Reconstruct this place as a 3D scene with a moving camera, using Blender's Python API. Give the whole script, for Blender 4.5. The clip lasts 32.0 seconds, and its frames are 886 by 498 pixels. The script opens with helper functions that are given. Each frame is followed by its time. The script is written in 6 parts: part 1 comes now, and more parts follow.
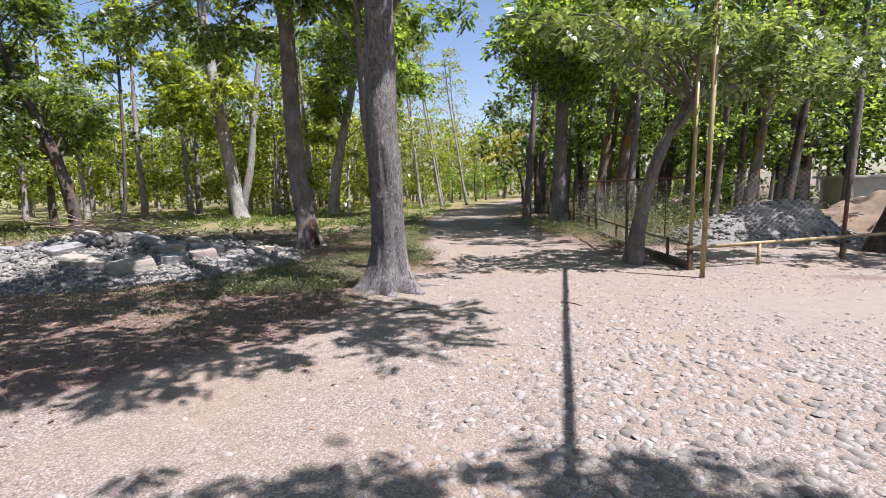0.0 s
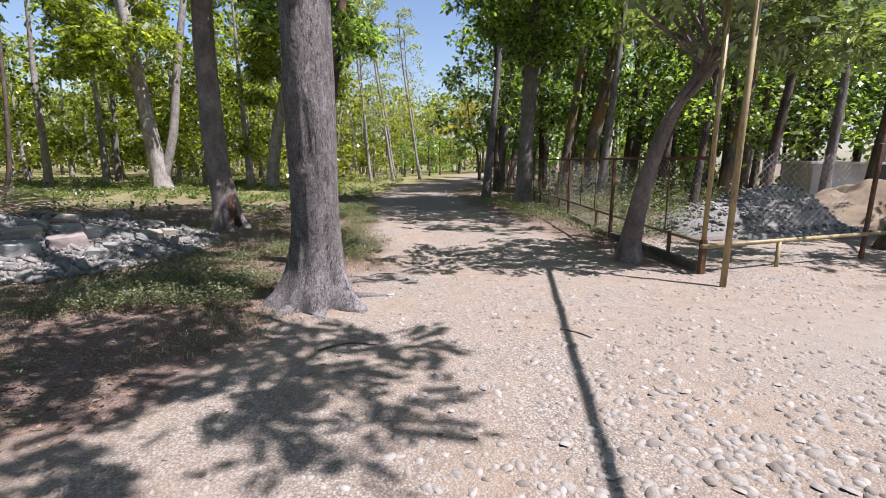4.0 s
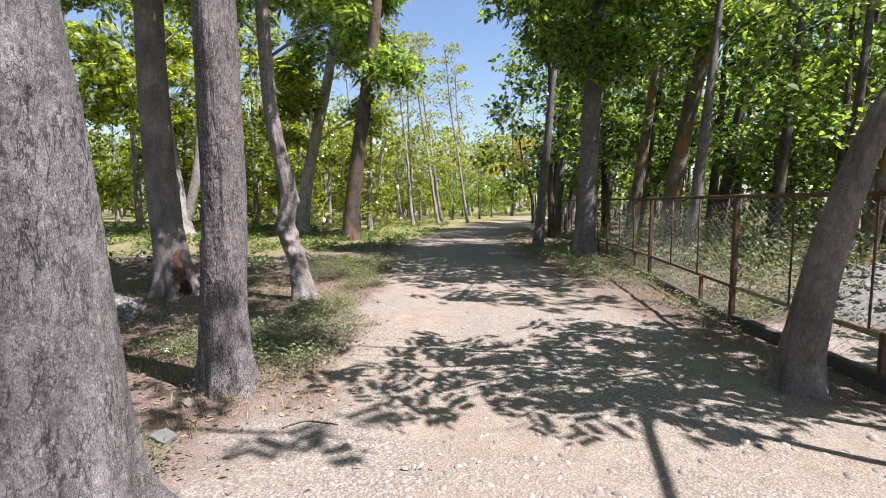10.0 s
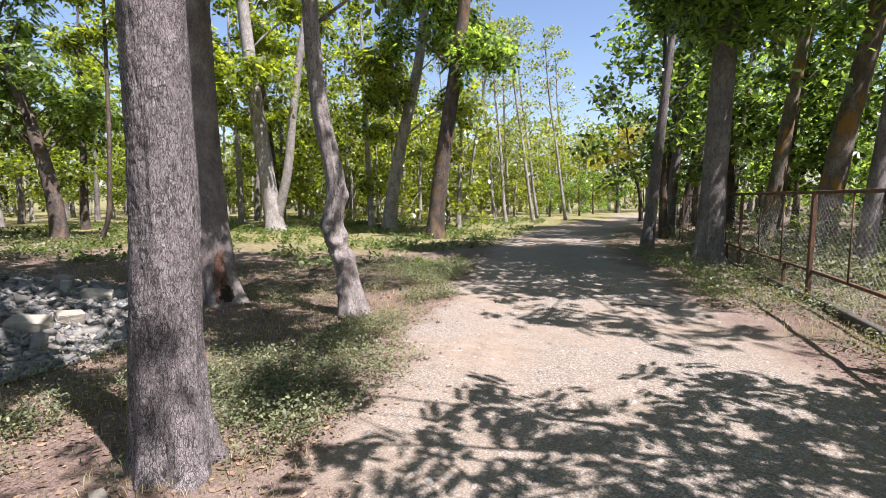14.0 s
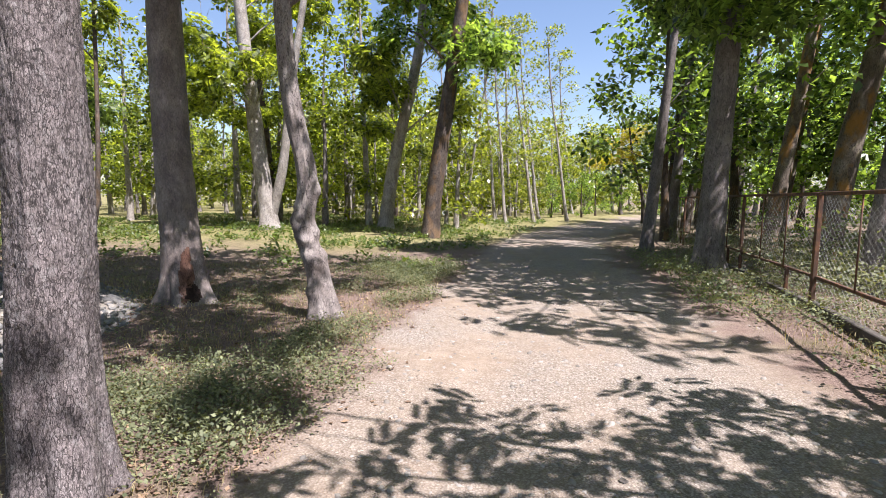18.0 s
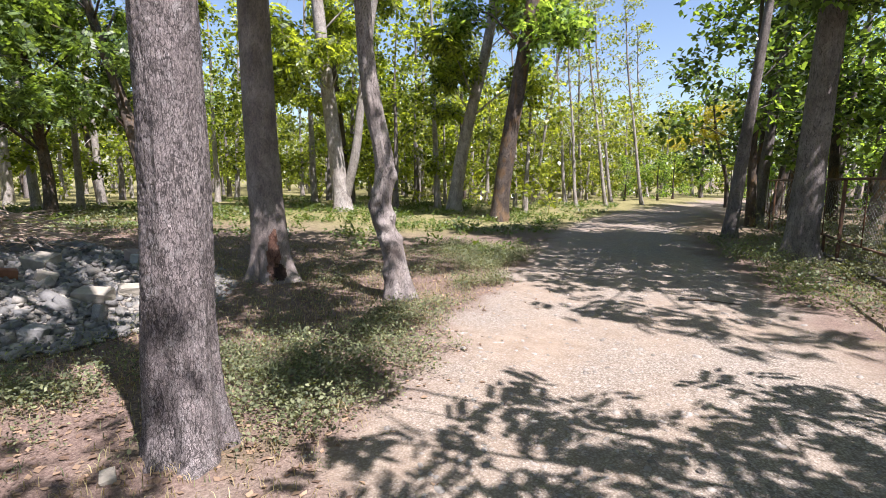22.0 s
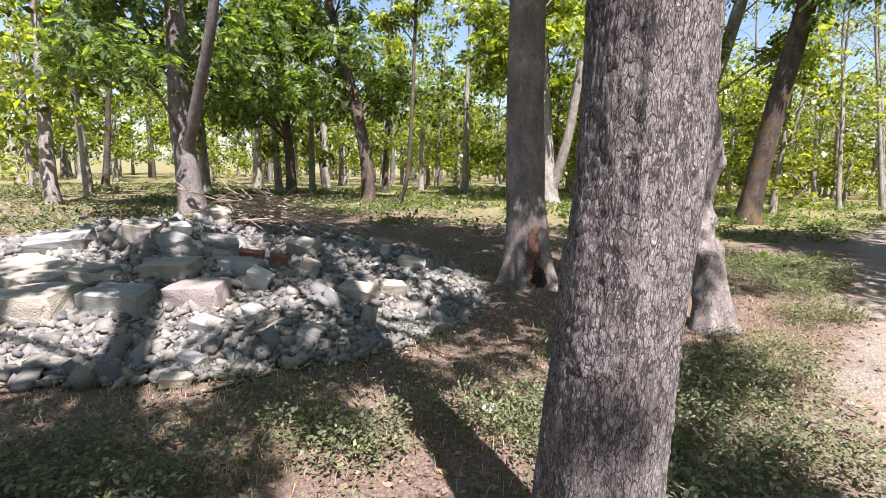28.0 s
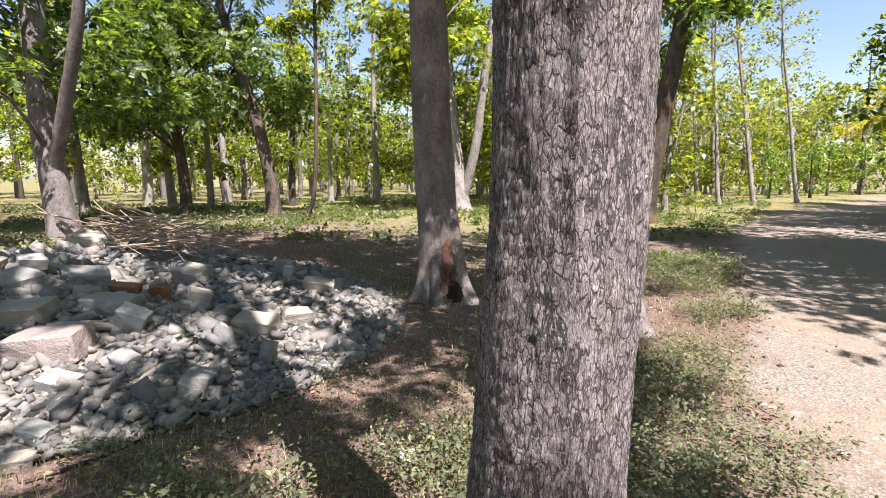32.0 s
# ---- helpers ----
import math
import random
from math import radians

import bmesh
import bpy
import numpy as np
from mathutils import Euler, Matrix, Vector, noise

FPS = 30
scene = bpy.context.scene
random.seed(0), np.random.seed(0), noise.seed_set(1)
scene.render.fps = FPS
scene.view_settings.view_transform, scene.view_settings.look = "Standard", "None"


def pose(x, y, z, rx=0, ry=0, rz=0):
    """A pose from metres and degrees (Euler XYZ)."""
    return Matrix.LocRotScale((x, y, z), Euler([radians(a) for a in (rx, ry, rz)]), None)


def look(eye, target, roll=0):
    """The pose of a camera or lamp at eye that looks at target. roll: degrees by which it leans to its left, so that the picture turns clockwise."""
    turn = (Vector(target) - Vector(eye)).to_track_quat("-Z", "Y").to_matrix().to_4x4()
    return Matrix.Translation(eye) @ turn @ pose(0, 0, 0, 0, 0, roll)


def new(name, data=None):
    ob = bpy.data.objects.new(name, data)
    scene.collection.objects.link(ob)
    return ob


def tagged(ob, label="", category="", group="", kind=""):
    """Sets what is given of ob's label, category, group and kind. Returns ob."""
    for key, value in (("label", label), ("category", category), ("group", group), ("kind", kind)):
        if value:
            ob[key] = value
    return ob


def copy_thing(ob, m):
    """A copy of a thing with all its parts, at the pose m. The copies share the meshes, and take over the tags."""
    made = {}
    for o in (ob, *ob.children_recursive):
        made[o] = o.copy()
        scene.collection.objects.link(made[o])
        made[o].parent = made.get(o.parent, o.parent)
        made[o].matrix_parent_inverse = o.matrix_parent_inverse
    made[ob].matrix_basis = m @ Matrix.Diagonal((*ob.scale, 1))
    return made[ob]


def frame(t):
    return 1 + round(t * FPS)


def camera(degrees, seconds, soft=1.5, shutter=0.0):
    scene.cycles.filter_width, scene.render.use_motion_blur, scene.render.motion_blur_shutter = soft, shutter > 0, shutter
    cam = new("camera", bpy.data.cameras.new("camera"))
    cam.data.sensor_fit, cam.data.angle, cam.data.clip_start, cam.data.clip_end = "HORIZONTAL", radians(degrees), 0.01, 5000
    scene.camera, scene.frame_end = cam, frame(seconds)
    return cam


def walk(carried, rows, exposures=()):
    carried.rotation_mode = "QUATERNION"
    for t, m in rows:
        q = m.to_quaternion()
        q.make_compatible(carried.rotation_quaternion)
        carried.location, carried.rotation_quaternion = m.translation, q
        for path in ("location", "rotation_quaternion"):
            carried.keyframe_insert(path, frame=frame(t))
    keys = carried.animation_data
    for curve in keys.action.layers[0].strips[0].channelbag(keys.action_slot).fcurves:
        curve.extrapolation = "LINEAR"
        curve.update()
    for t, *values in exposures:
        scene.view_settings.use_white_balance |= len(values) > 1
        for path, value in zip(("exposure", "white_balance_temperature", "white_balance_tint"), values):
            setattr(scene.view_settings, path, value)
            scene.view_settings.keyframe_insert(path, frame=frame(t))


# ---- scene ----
cam = camera(83.1, 32.0, 0.6)
PATH = [
    (0, (-0.006, 0.082, 1.627), (0.013, 2.067, 1.383), -1.41),
    (0.5, (-0.024, 0.147, 1.593), (0.035, 2.121, 1.279), -0.63),
    (1, (-0.096, 0.309, 1.574), (0.017, 2.271, 1.200), 0.42),
    (1.5, (-0.089, 0.545, 1.570), (0.265, 2.474, 1.176), 1.38),
    (2, (-0.014, 0.909, 1.586), (0.342, 2.837, 1.191), 1.76),
    (2.5, (-0.015, 1.283, 1.598), (0.311, 3.212, 1.187), 1.82),
    (3, (-0.052, 1.654, 1.622), (0.236, 3.590, 1.208), 1.11),
    (3.5, (-0.037, 2.019, 1.636), (0.199, 3.969, 1.259), 0.53),
    (4, (0.028, 2.359, 1.637), (0.240, 4.317, 1.288), 0.44),
    (4.5, (0.097, 2.679, 1.629), (0.352, 4.646, 1.371), 0.07),
    (6.5, (0.480, 4.012, 1.584), (0.687, 5.985, 1.328), -0.19),
    (7, (0.573, 4.335, 1.597), (0.715, 6.315, 1.355), 0.07),
    (7.5, (0.626, 4.641, 1.615), (0.721, 6.624, 1.373), 0.40),
    (8, (0.653, 4.946, 1.627), (0.733, 6.931, 1.400), 0.30),
    (8.5, (0.730, 5.204, 1.626), (0.794, 7.191, 1.411), 0.24),
    (9, (0.855, 5.488, 1.626), (0.885, 7.478, 1.432), 0.29),
    (9.5, (0.919, 5.750, 1.624), (0.921, 7.741, 1.433), 0.20),
    (10, (0.947, 5.999, 1.625), (0.934, 7.991, 1.439), -0.02),
    (10.5, (1.007, 6.206, 1.617), (0.970, 8.197, 1.430), -0.24),
    (11, (1.109, 6.434, 1.618), (1.046, 8.424, 1.432), -0.13),
    (11.5, (1.154, 6.675, 1.614), (1.071, 8.664, 1.419), -0.05),
    (12, (1.157, 6.911, 1.610), (1.076, 8.900, 1.414), -0.17),
    (12.5, (1.208, 7.123, 1.604), (1.109, 9.110, 1.398), -0.32),
    (13, (1.277, 7.342, 1.605), (1.057, 9.318, 1.389), -0.37),
    (13.5, (1.253, 7.581, 1.607), (0.956, 9.548, 1.396), -0.16),
    (14, (1.191, 7.763, 1.615), (0.791, 9.712, 1.413), -0.04),
    (14.5, (1.168, 7.849, 1.617), (0.493, 9.722, 1.423), 0.03),
    (16.5, (1.373, 8.178, 1.588), (0.550, 9.986, 1.350), 0.56),
    (17, (1.407, 8.238, 1.583), (0.802, 10.131, 1.359), 0.52),
    (17.5, (1.432, 8.261, 1.577), (0.938, 10.187, 1.358), 0.52),
    (18, (1.438, 8.260, 1.575), (1.023, 10.206, 1.373), 0.65),
    (18.5, (1.425, 8.217, 1.580), (1.025, 10.169, 1.405), 0.60),
    (19, (1.408, 8.160, 1.584), (0.935, 10.096, 1.417), 0.31),
    (19.5, (1.416, 8.164, 1.583), (0.884, 10.084, 1.413), 0.51),
    (20, (1.410, 8.161, 1.591), (0.849, 10.072, 1.409), 0.58),
    (20.5, (1.404, 8.149, 1.599), (0.825, 10.051, 1.377), 0.60),
    (21, (1.397, 8.144, 1.607), (0.806, 10.038, 1.354), 0.67),
    (21.5, (1.393, 8.139, 1.614), (0.777, 10.022, 1.344), 0.62),
    (22, (1.390, 8.128, 1.616), (0.724, 9.993, 1.341), 0.55),
    (22.5, (1.355, 8.106, 1.616), (0.612, 9.942, 1.338), 0.65),
    (23, (1.226, 7.985, 1.599), (0.176, 9.651, 1.252), 1.70),
    (23.5, (0.971, 7.744, 1.582), (-0.224, 9.307, 1.226), 2.45),
    (24, (0.778, 7.663, 1.581), (-0.499, 9.160, 1.223), 2.67),
    (24.5, (0.640, 7.738, 1.602), (-0.698, 9.190, 1.285), 2.23),
    (25, (0.538, 7.765, 1.618), (-0.814, 9.217, 1.363), 1.79),
    (25.5, (0.399, 7.744, 1.602), (-0.917, 9.234, 1.379), 1.28),
    (26, (0.266, 7.817, 1.554), (-0.989, 9.351, 1.288), 1.22),
    (26.5, (0.171, 8.036, 1.532), (-1.094, 9.563, 1.269), 1.32),
    (28.5, (-0.573, 8.941, 1.546), (-1.829, 10.462, 1.216), 1.61),
    (29, (-0.624, 9.064, 1.578), (-1.857, 10.609, 1.275), 1.31),
    (29.5, (-0.648, 9.088, 1.617), (-1.872, 10.645, 1.343), 0.61),
    (30, (-0.659, 9.092, 1.599), (-1.862, 10.666, 1.326), -0.08),
    (30.5, (-0.656, 9.100, 1.564), (-1.812, 10.703, 1.257), -0.29),
    (31, (-0.643, 9.113, 1.567), (-1.727, 10.766, 1.260), -0.13),
    (31.5, (-0.632, 9.109, 1.567), (-1.671, 10.793, 1.271), -0.16),
    (32, (-0.601, 9.091, 1.583), (-1.592, 10.805, 1.299), -0.12),
]
walk(cam, [(t, look(eye, target, roll)) for t, eye, target, roll in PATH], [(0.0, 1.24, 6000, 21), (3.0, 1.14, 6000, 21), (4.5, 1.18, 6000, 20), (9.0, 1.37, 6050, 18), (18.0, 1.46, 6150, 20), (22.0, 1.48, 6150, 20), (26.0, 1.52, 6200, 18), (30.0, 1.68, 6300, 20), (32.0, 1.62, 6350, 20)])

# ---- world, sun ----
SUN_AZ = (0.883, -0.469)                      # horizontal way to the sun
SUN_EL = radians(62.0)
world = bpy.data.worlds.new("world")
scene.world = world
world.use_nodes = True
wn = world.node_tree.nodes
sky = wn.new("ShaderNodeTexSky")
sky.sky_type, sky.sun_disc = "NISHITA", False
sky.sun_elevation, sky.sun_rotation = SUN_EL, math.atan2(SUN_AZ[0], SUN_AZ[1])
sky.air_density, sky.dust_density, sky.ozone_density = 1.15, 0.8, 1.2
wn["Background"].inputs["Strength"].default_value = 0.067
world.node_tree.links.new(sky.outputs[0], wn["Background"].inputs[0])
sun = new("sun", bpy.data.lights.new("sun", "SUN"))
sun.data.energy, sun.data.angle, sun.data.color = 5.0, radians(0.53), (1.0, 0.96, 0.90)
TO_SUN = Vector((SUN_AZ[0] * math.cos(SUN_EL), SUN_AZ[1] * math.cos(SUN_EL), math.sin(SUN_EL)))
sun.matrix_world = look(TO_SUN * 60, (0, 0, 0))

# ---- materials ----
def material(name, rough=0.8, spec=0.3):
    m = bpy.data.materials.new(name)
    m.use_nodes = True
    b = m.node_tree.nodes["Principled BSDF"]
    b.inputs["Roughness"].default_value = rough
    b.inputs["Specular IOR Level"].default_value = spec
    return m, m.node_tree.nodes, m.node_tree.links, b


def node(nodes, kind, **inputs):
    n = nodes.new("ShaderNode" + kind)
    for key, value in inputs.items():
        n.inputs[key.replace("_", " ")].default_value = value
    return n


def ramp(nodes, stops):
    stops = list(stops) if len(stops) > 1 else [(0.0, stops[0][1]), (1.0, stops[0][1])]
    n = nodes.new("ShaderNodeValToRGB")
    while len(n.color_ramp.elements) < len(stops):
        n.color_ramp.elements.new(0.5)
    for e, (p, c) in zip(n.color_ramp.elements, stops):
        e.position, e.color = p, (*c, 1)
    return n


def coords(nodes, links, scale=(1, 1, 1)):
    tc = nodes.new("ShaderNodeTexCoord")
    mp = nodes.new("ShaderNodeMapping")
    mp.inputs["Scale"].default_value = scale
    links.new(tc.outputs["Object"], mp.inputs["Vector"])
    return mp.outputs[0]


def mixed(nodes, links, a, b, fac, mode="MIX"):
    n = nodes.new("ShaderNodeMix")
    n.data_type, n.blend_type = "RGBA", mode
    for value, slot in ((fac, 0), (a, 6), (b, 7)):
        if isinstance(value, (int, float)):
            n.inputs[slot].default_value = value
        elif isinstance(value, tuple):
            n.inputs[slot].default_value = (*value, 1)
        else:
            links.new(value, n.inputs[slot])
    return n.outputs[2]


def bumped(nodes, links, bsdf, height, strength, distance):
    n = nodes.new("ShaderNodeBump")
    n.inputs["Strength"].default_value, n.inputs["Distance"].default_value = strength, distance
    links.new(height, n.inputs["Height"])
    links.new(n.outputs[0], bsdf.inputs["Normal"])


def bark(name, dark, mid, light, scale=1.0, moss=0.0, relief=0.012, deep=0.7, brick=0.5, whole=0.15):
    """Flaking bark: broken upright fissures, finer cross cracks, terraced flakes, grain, stains and, on some trunks, orange lichen."""
    m, nodes, links, b = material(name, 0.85, 0.2)

    def field(size, squash, detail, rough, warp=0.0):
        n = node(nodes, "TexNoise", Scale=size * scale, Detail=detail, Roughness=rough, Distortion=warp)
        links.new(coords(nodes, links, (1, 1, squash)), n.inputs["Vector"])
        return n.outputs["Fac"]

    def line_of(fac, width, low=0.0):
        r = ramp(nodes, [(0.5 - width, (1, 1, 1)), (0.5 - width * 0.35, (low, low, low)), (0.5 + width * 0.35, (low, low, low)), (0.5 + width, (1, 1, 1))])
        links.new(fac, r.inputs[0])
        return r.outputs[0]
    base_v = coords(nodes, links, (1, 1, 0.52))
    v = base_v
    for size, amount in ((13.0, 0.066), (48.0, 0.030)):
        warp = node(nodes, "TexNoise", Scale=size * scale, Detail=3.0, Roughness=0.6)
        links.new(base_v, warp.inputs["Vector"])
        shift = nodes.new("ShaderNodeVectorMath")
        shift.operation = "MULTIPLY_ADD"
        links.new(warp.outputs["Color"], shift.inputs[0])
        shift.inputs[1].default_value = (amount / scale, amount / scale, amount / scale)
        links.new(v, shift.inputs[2])
        v = shift.outputs[0]
    edge = nodes.new("ShaderNodeTexVoronoi")
    edge.feature = "DISTANCE_TO_EDGE"
    edge.inputs["Scale"].default_value = 26.0 * scale
    links.new(v, edge.inputs["Vector"])
    tile = nodes.new("ShaderNodeTexVoronoi")
    tile.inputs["Scale"].default_value = 26.0 * scale
    links.new(v, tile.inputs["Vector"])
    rim = ramp(nodes, [(0.0, (0, 0, 0)), (0.020, (0.22, 0.22, 0.22)), (0.055, (0.85, 0.85, 0.85)), (0.16, (1, 1, 1))])
    links.new(edge.outputs["Distance"], rim.inputs[0])
    open_rim = ramp(nodes, [(0.40, (whole, whole, whole)), (0.56, (1, 1, 1))])
    links.new(field(9.0, 0.6, 4.0, 0.6), open_rim.inputs[0])
    cross = mixed(nodes, links, (1.0, 1.0, 1.0), rim.outputs[0], open_rim.outputs[0])
    tall = line_of(field(13.0, 0.26, 3.0, 0.5, 0.3), 0.016)
    tall_fine = line_of(field(28.0, 0.34, 3.0, 0.5, 0.4), 0.016, 0.2)
    step = ramp(nodes, [(0.0, (0, 0, 0)), (1.0, (1, 1, 1))])
    links.new(tile.outputs["Color"], step.inputs[0])
    grain = field(62.0, 0.45, 8.0, 0.8)
    blot = node(nodes, "TexNoise", Scale=3.4, Detail=6.0, Roughness=0.6)
    links.new(coords(nodes, links, (1, 1, 0.6)), blot.inputs["Vector"])
    tone = ramp(nodes, [(0.30, dark), (0.48, mid), (0.66, light)])
    links.new(blot.outputs["Fac"], tone.inputs[0])
    plate = ramp(nodes, [(0.15, (0.80, 0.78, 0.79)), (0.5, (0.98, 0.97, 0.97)), (0.85, (1.16, 1.14, 1.12))])
    links.new(step.outputs[0], plate.inputs[0])
    fine = ramp(nodes, [(0.30, (0.34, 0.33, 0.33)), (0.5, (0.95, 0.94, 0.93)), (0.70, (1.45, 1.43, 1.40))])
    links.new(grain, fine.inputs[0])
    c = mixed(nodes, links, tone.outputs[0], plate.outputs[0], 0.85, "MULTIPLY")
    c = mixed(nodes, links, c, fine.outputs[0], 0.85, "MULTIPLY")
    gap = tuple(0.28 * x for x in dark)
    c = mixed(nodes, links, gap, c, mixed(nodes, links, (1.0, 1.0, 1.0), cross, brick * deep))
    c = mixed(nodes, links, gap, c, mixed(nodes, links, (1.0, 1.0, 1.0), tall_fine, 0.6 * deep))
    c = mixed(nodes, links, gap, c, mixed(nodes, links, (1.0, 1.0, 1.0), tall, deep))
    if moss:
        patch = node(nodes, "TexNoise", Scale=3.5, Detail=5.0)
        links.new(coords(nodes, links, (1, 1, 0.5)), patch.inputs["Vector"])
        mask = ramp(nodes, [(0.5, (0, 0, 0)), (0.62, (moss, moss, moss))])
        links.new(patch.outputs["Fac"], mask.inputs[0])
        c = mixed(nodes, links, c, (0.30, 0.15, 0.03), mask.outputs[0])
    links.new(c, b.inputs["Base Color"])
    h = mixed(nodes, links, mixed(nodes, links, tall, tall_fine, 0.4), mixed(nodes, links, cross, step.outputs[0], 0.35), 0.55)
    h = mixed(nodes, links, h, grain, 0.22)
    bumped(nodes, links, b, h, 1.0, relief)
    return m


def plated_bark(name, dark, mid, light, pale, size, squash, width, open_share, deep=0.9, rifts=0.02):
    """Bark of small plates parted by crisp cracks: grain, broad stains and pale crusts on the plates, and the trunk's own furrows."""
    m, nodes, links, b = material(name, 0.88, 0.2)
    worn = nodes.new("ShaderNodeAttribute")
    worn.attribute_name = "bark"
    sep = nodes.new("ShaderNodeSeparateColor")
    links.new(worn.outputs["Color"], sep.inputs[0])

    def field(scale, flat, detail, rough):
        n = node(nodes, "TexNoise", Scale=scale, Detail=detail, Roughness=rough)
        links.new(coords(nodes, links, (1, 1, flat)), n.inputs["Vector"])
        return n.outputs["Fac"]

    def cells(scale, flat, wide, low):
        v = coords(nodes, links, (1, 1, flat))
        for k, amount in ((0.45, 0.62), (1.5, 0.30), (5.0, 0.10)):
            warp = node(nodes, "TexNoise", Scale=scale * k, Detail=2.0, Roughness=0.5)
            links.new(v, warp.inputs["Vector"])
            shift = nodes.new("ShaderNodeVectorMath")
            shift.operation = "MULTIPLY_ADD"
            links.new(warp.outputs["Color"], shift.inputs[0])
            shift.inputs[1].default_value = (amount / scale * 1.6, amount / scale * 1.6, amount / scale * 1.6)
            links.new(v, shift.inputs[2])
            v = shift.outputs[0]
        out = []
        for feature, slot in (("DISTANCE_TO_EDGE", "Distance"), ("F1", "Color")):
            n = nodes.new("ShaderNodeTexVoronoi")
            n.feature = feature
            n.inputs["Scale"].default_value = scale
            links.new(v, n.inputs["Vector"])
            out.append(n.outputs[slot])
        line = ramp(nodes, [(0.0, (low, low, low)), (wide * 0.45, (low, low, low)), (wide, (0.85, 0.85, 0.85)), (wide * 2.2, (1, 1, 1))])
        links.new(out[0], line.inputs[0])
        return line.outputs[0], out[1]
    line, pick = cells(size, squash, width, 0.0)
    hairline, _ = cells(size * 2.1, squash * 1.1, width * 1.3, 0.30)
    shut = ramp(nodes, [(open_share - 0.06, (0.0, 0.0, 0.0)), (open_share + 0.05, (1, 1, 1))])
    links.new(field(13.0, 0.6, 5.0, 0.6), shut.inputs[0])
    line = mixed(nodes, links, (1.0, 1.0, 1.0), line, shut.outputs[0])
    rift = ramp(nodes, [(0.5 - rifts, (1, 1, 1)), (0.5 - rifts * 0.4, (0, 0, 0)), (0.5 + rifts * 0.4, (0, 0, 0)), (0.5 + rifts, (1, 1, 1))])
    links.new(field(24.0, 0.27, 4.0, 0.55), rift.inputs[0])
    rift_on = ramp(nodes, [(0.45, (0, 0, 0)), (0.56, (1, 1, 1))])
    links.new(field(7.0, 0.5, 3.0, 0.5), rift_on.inputs[0])
    line = mixed(nodes, links, line, mixed(nodes, links, (1.0, 1.0, 1.0), rift.outputs[0], rift_on.outputs[0]), 1.0, "MULTIPLY")
    shelf = ramp(nodes, [(0.0, (0.45, 0.45, 0.45)), (0.37, (0.8, 0.8, 0.8)), (0.42, (0.55, 0.55, 0.55)), (0.46, (1, 1, 1)), (0.50, (0.65, 0.65, 0.65)), (0.54, (0.9, 0.9, 0.9)), (0.58, (0.5, 0.5, 0.5)), (0.63, (0.95, 0.95, 0.95))])
    shelf.color_ramp.interpolation = "CONSTANT"
    flake = node(nodes, "TexNoise", Scale=size * 0.42, Detail=6.0, Roughness=0.62, Distortion=0.5)
    links.new(coords(nodes, links, (1, 1, squash)), flake.inputs["Vector"])
    links.new(flake.outputs["Fac"], shelf.inputs[0])
    tone = ramp(nodes, [(0.30, dark), (0.50, mid), (0.68, light)])
    links.new(field(2.6, 0.6, 6.0, 0.62), tone.inputs[0])
    plate = ramp(nodes, [(0.1, (0.66, 0.64, 0.64)), (0.5, (0.98, 0.97, 0.97)), (0.9, (1.34, 1.31, 1.29))])
    links.new(pick, plate.inputs[0])
    grain = field(150.0, 0.5, 9.0, 0.78)
    fine = ramp(nodes, [(0.32, (0.42, 0.41, 0.41)), (0.5, (0.97, 0.96, 0.96)), (0.68, (1.55, 1.53, 1.51))])
    links.new(grain, fine.inputs[0])
    c = mixed(nodes, links, tone.outputs[0], plate.outputs[0], 0.55, "MULTIPLY")
    c = mixed(nodes, links, c, mixed(nodes, links, shelf.outputs[0], (1.38, 1.36, 1.35), 1.0, "MULTIPLY"), 1.0, "MULTIPLY")
    crust = ramp(nodes, [(0.53, (0, 0, 0)), (0.62, (0.75, 0.75, 0.75))])
    links.new(field(19.0, 0.7, 8.0, 0.74), crust.inputs[0])
    c = mixed(nodes, links, c, pale, crust.outputs[0])
    c = mixed(nodes, links, c, fine.outputs[0], 0.8, "MULTIPLY")
    gap = tuple(0.20 * x for x in dark)
    c = mixed(nodes, links, c, hairline, 0.55, "MULTIPLY")
    c = mixed(nodes, links, gap, c, mixed(nodes, links, (1.0, 1.0, 1.0), line, deep))
    cut = ramp(nodes, [(0.25, (0, 0, 0)), (0.75, (deep, deep, deep))])
    links.new(sep.outputs[0], cut.inputs[0])
    c = mixed(nodes, links, c, gap, cut.outputs[0])
    links.new(c, b.inputs["Base Color"])
    h = mixed(nodes, links, mixed(nodes, links, line, shelf.outputs[0], 0.5), mixed(nodes, links, grain, hairline, 0.5), 0.3)
    bumped(nodes, links, b, h, 1.0, 0.006)
    return m


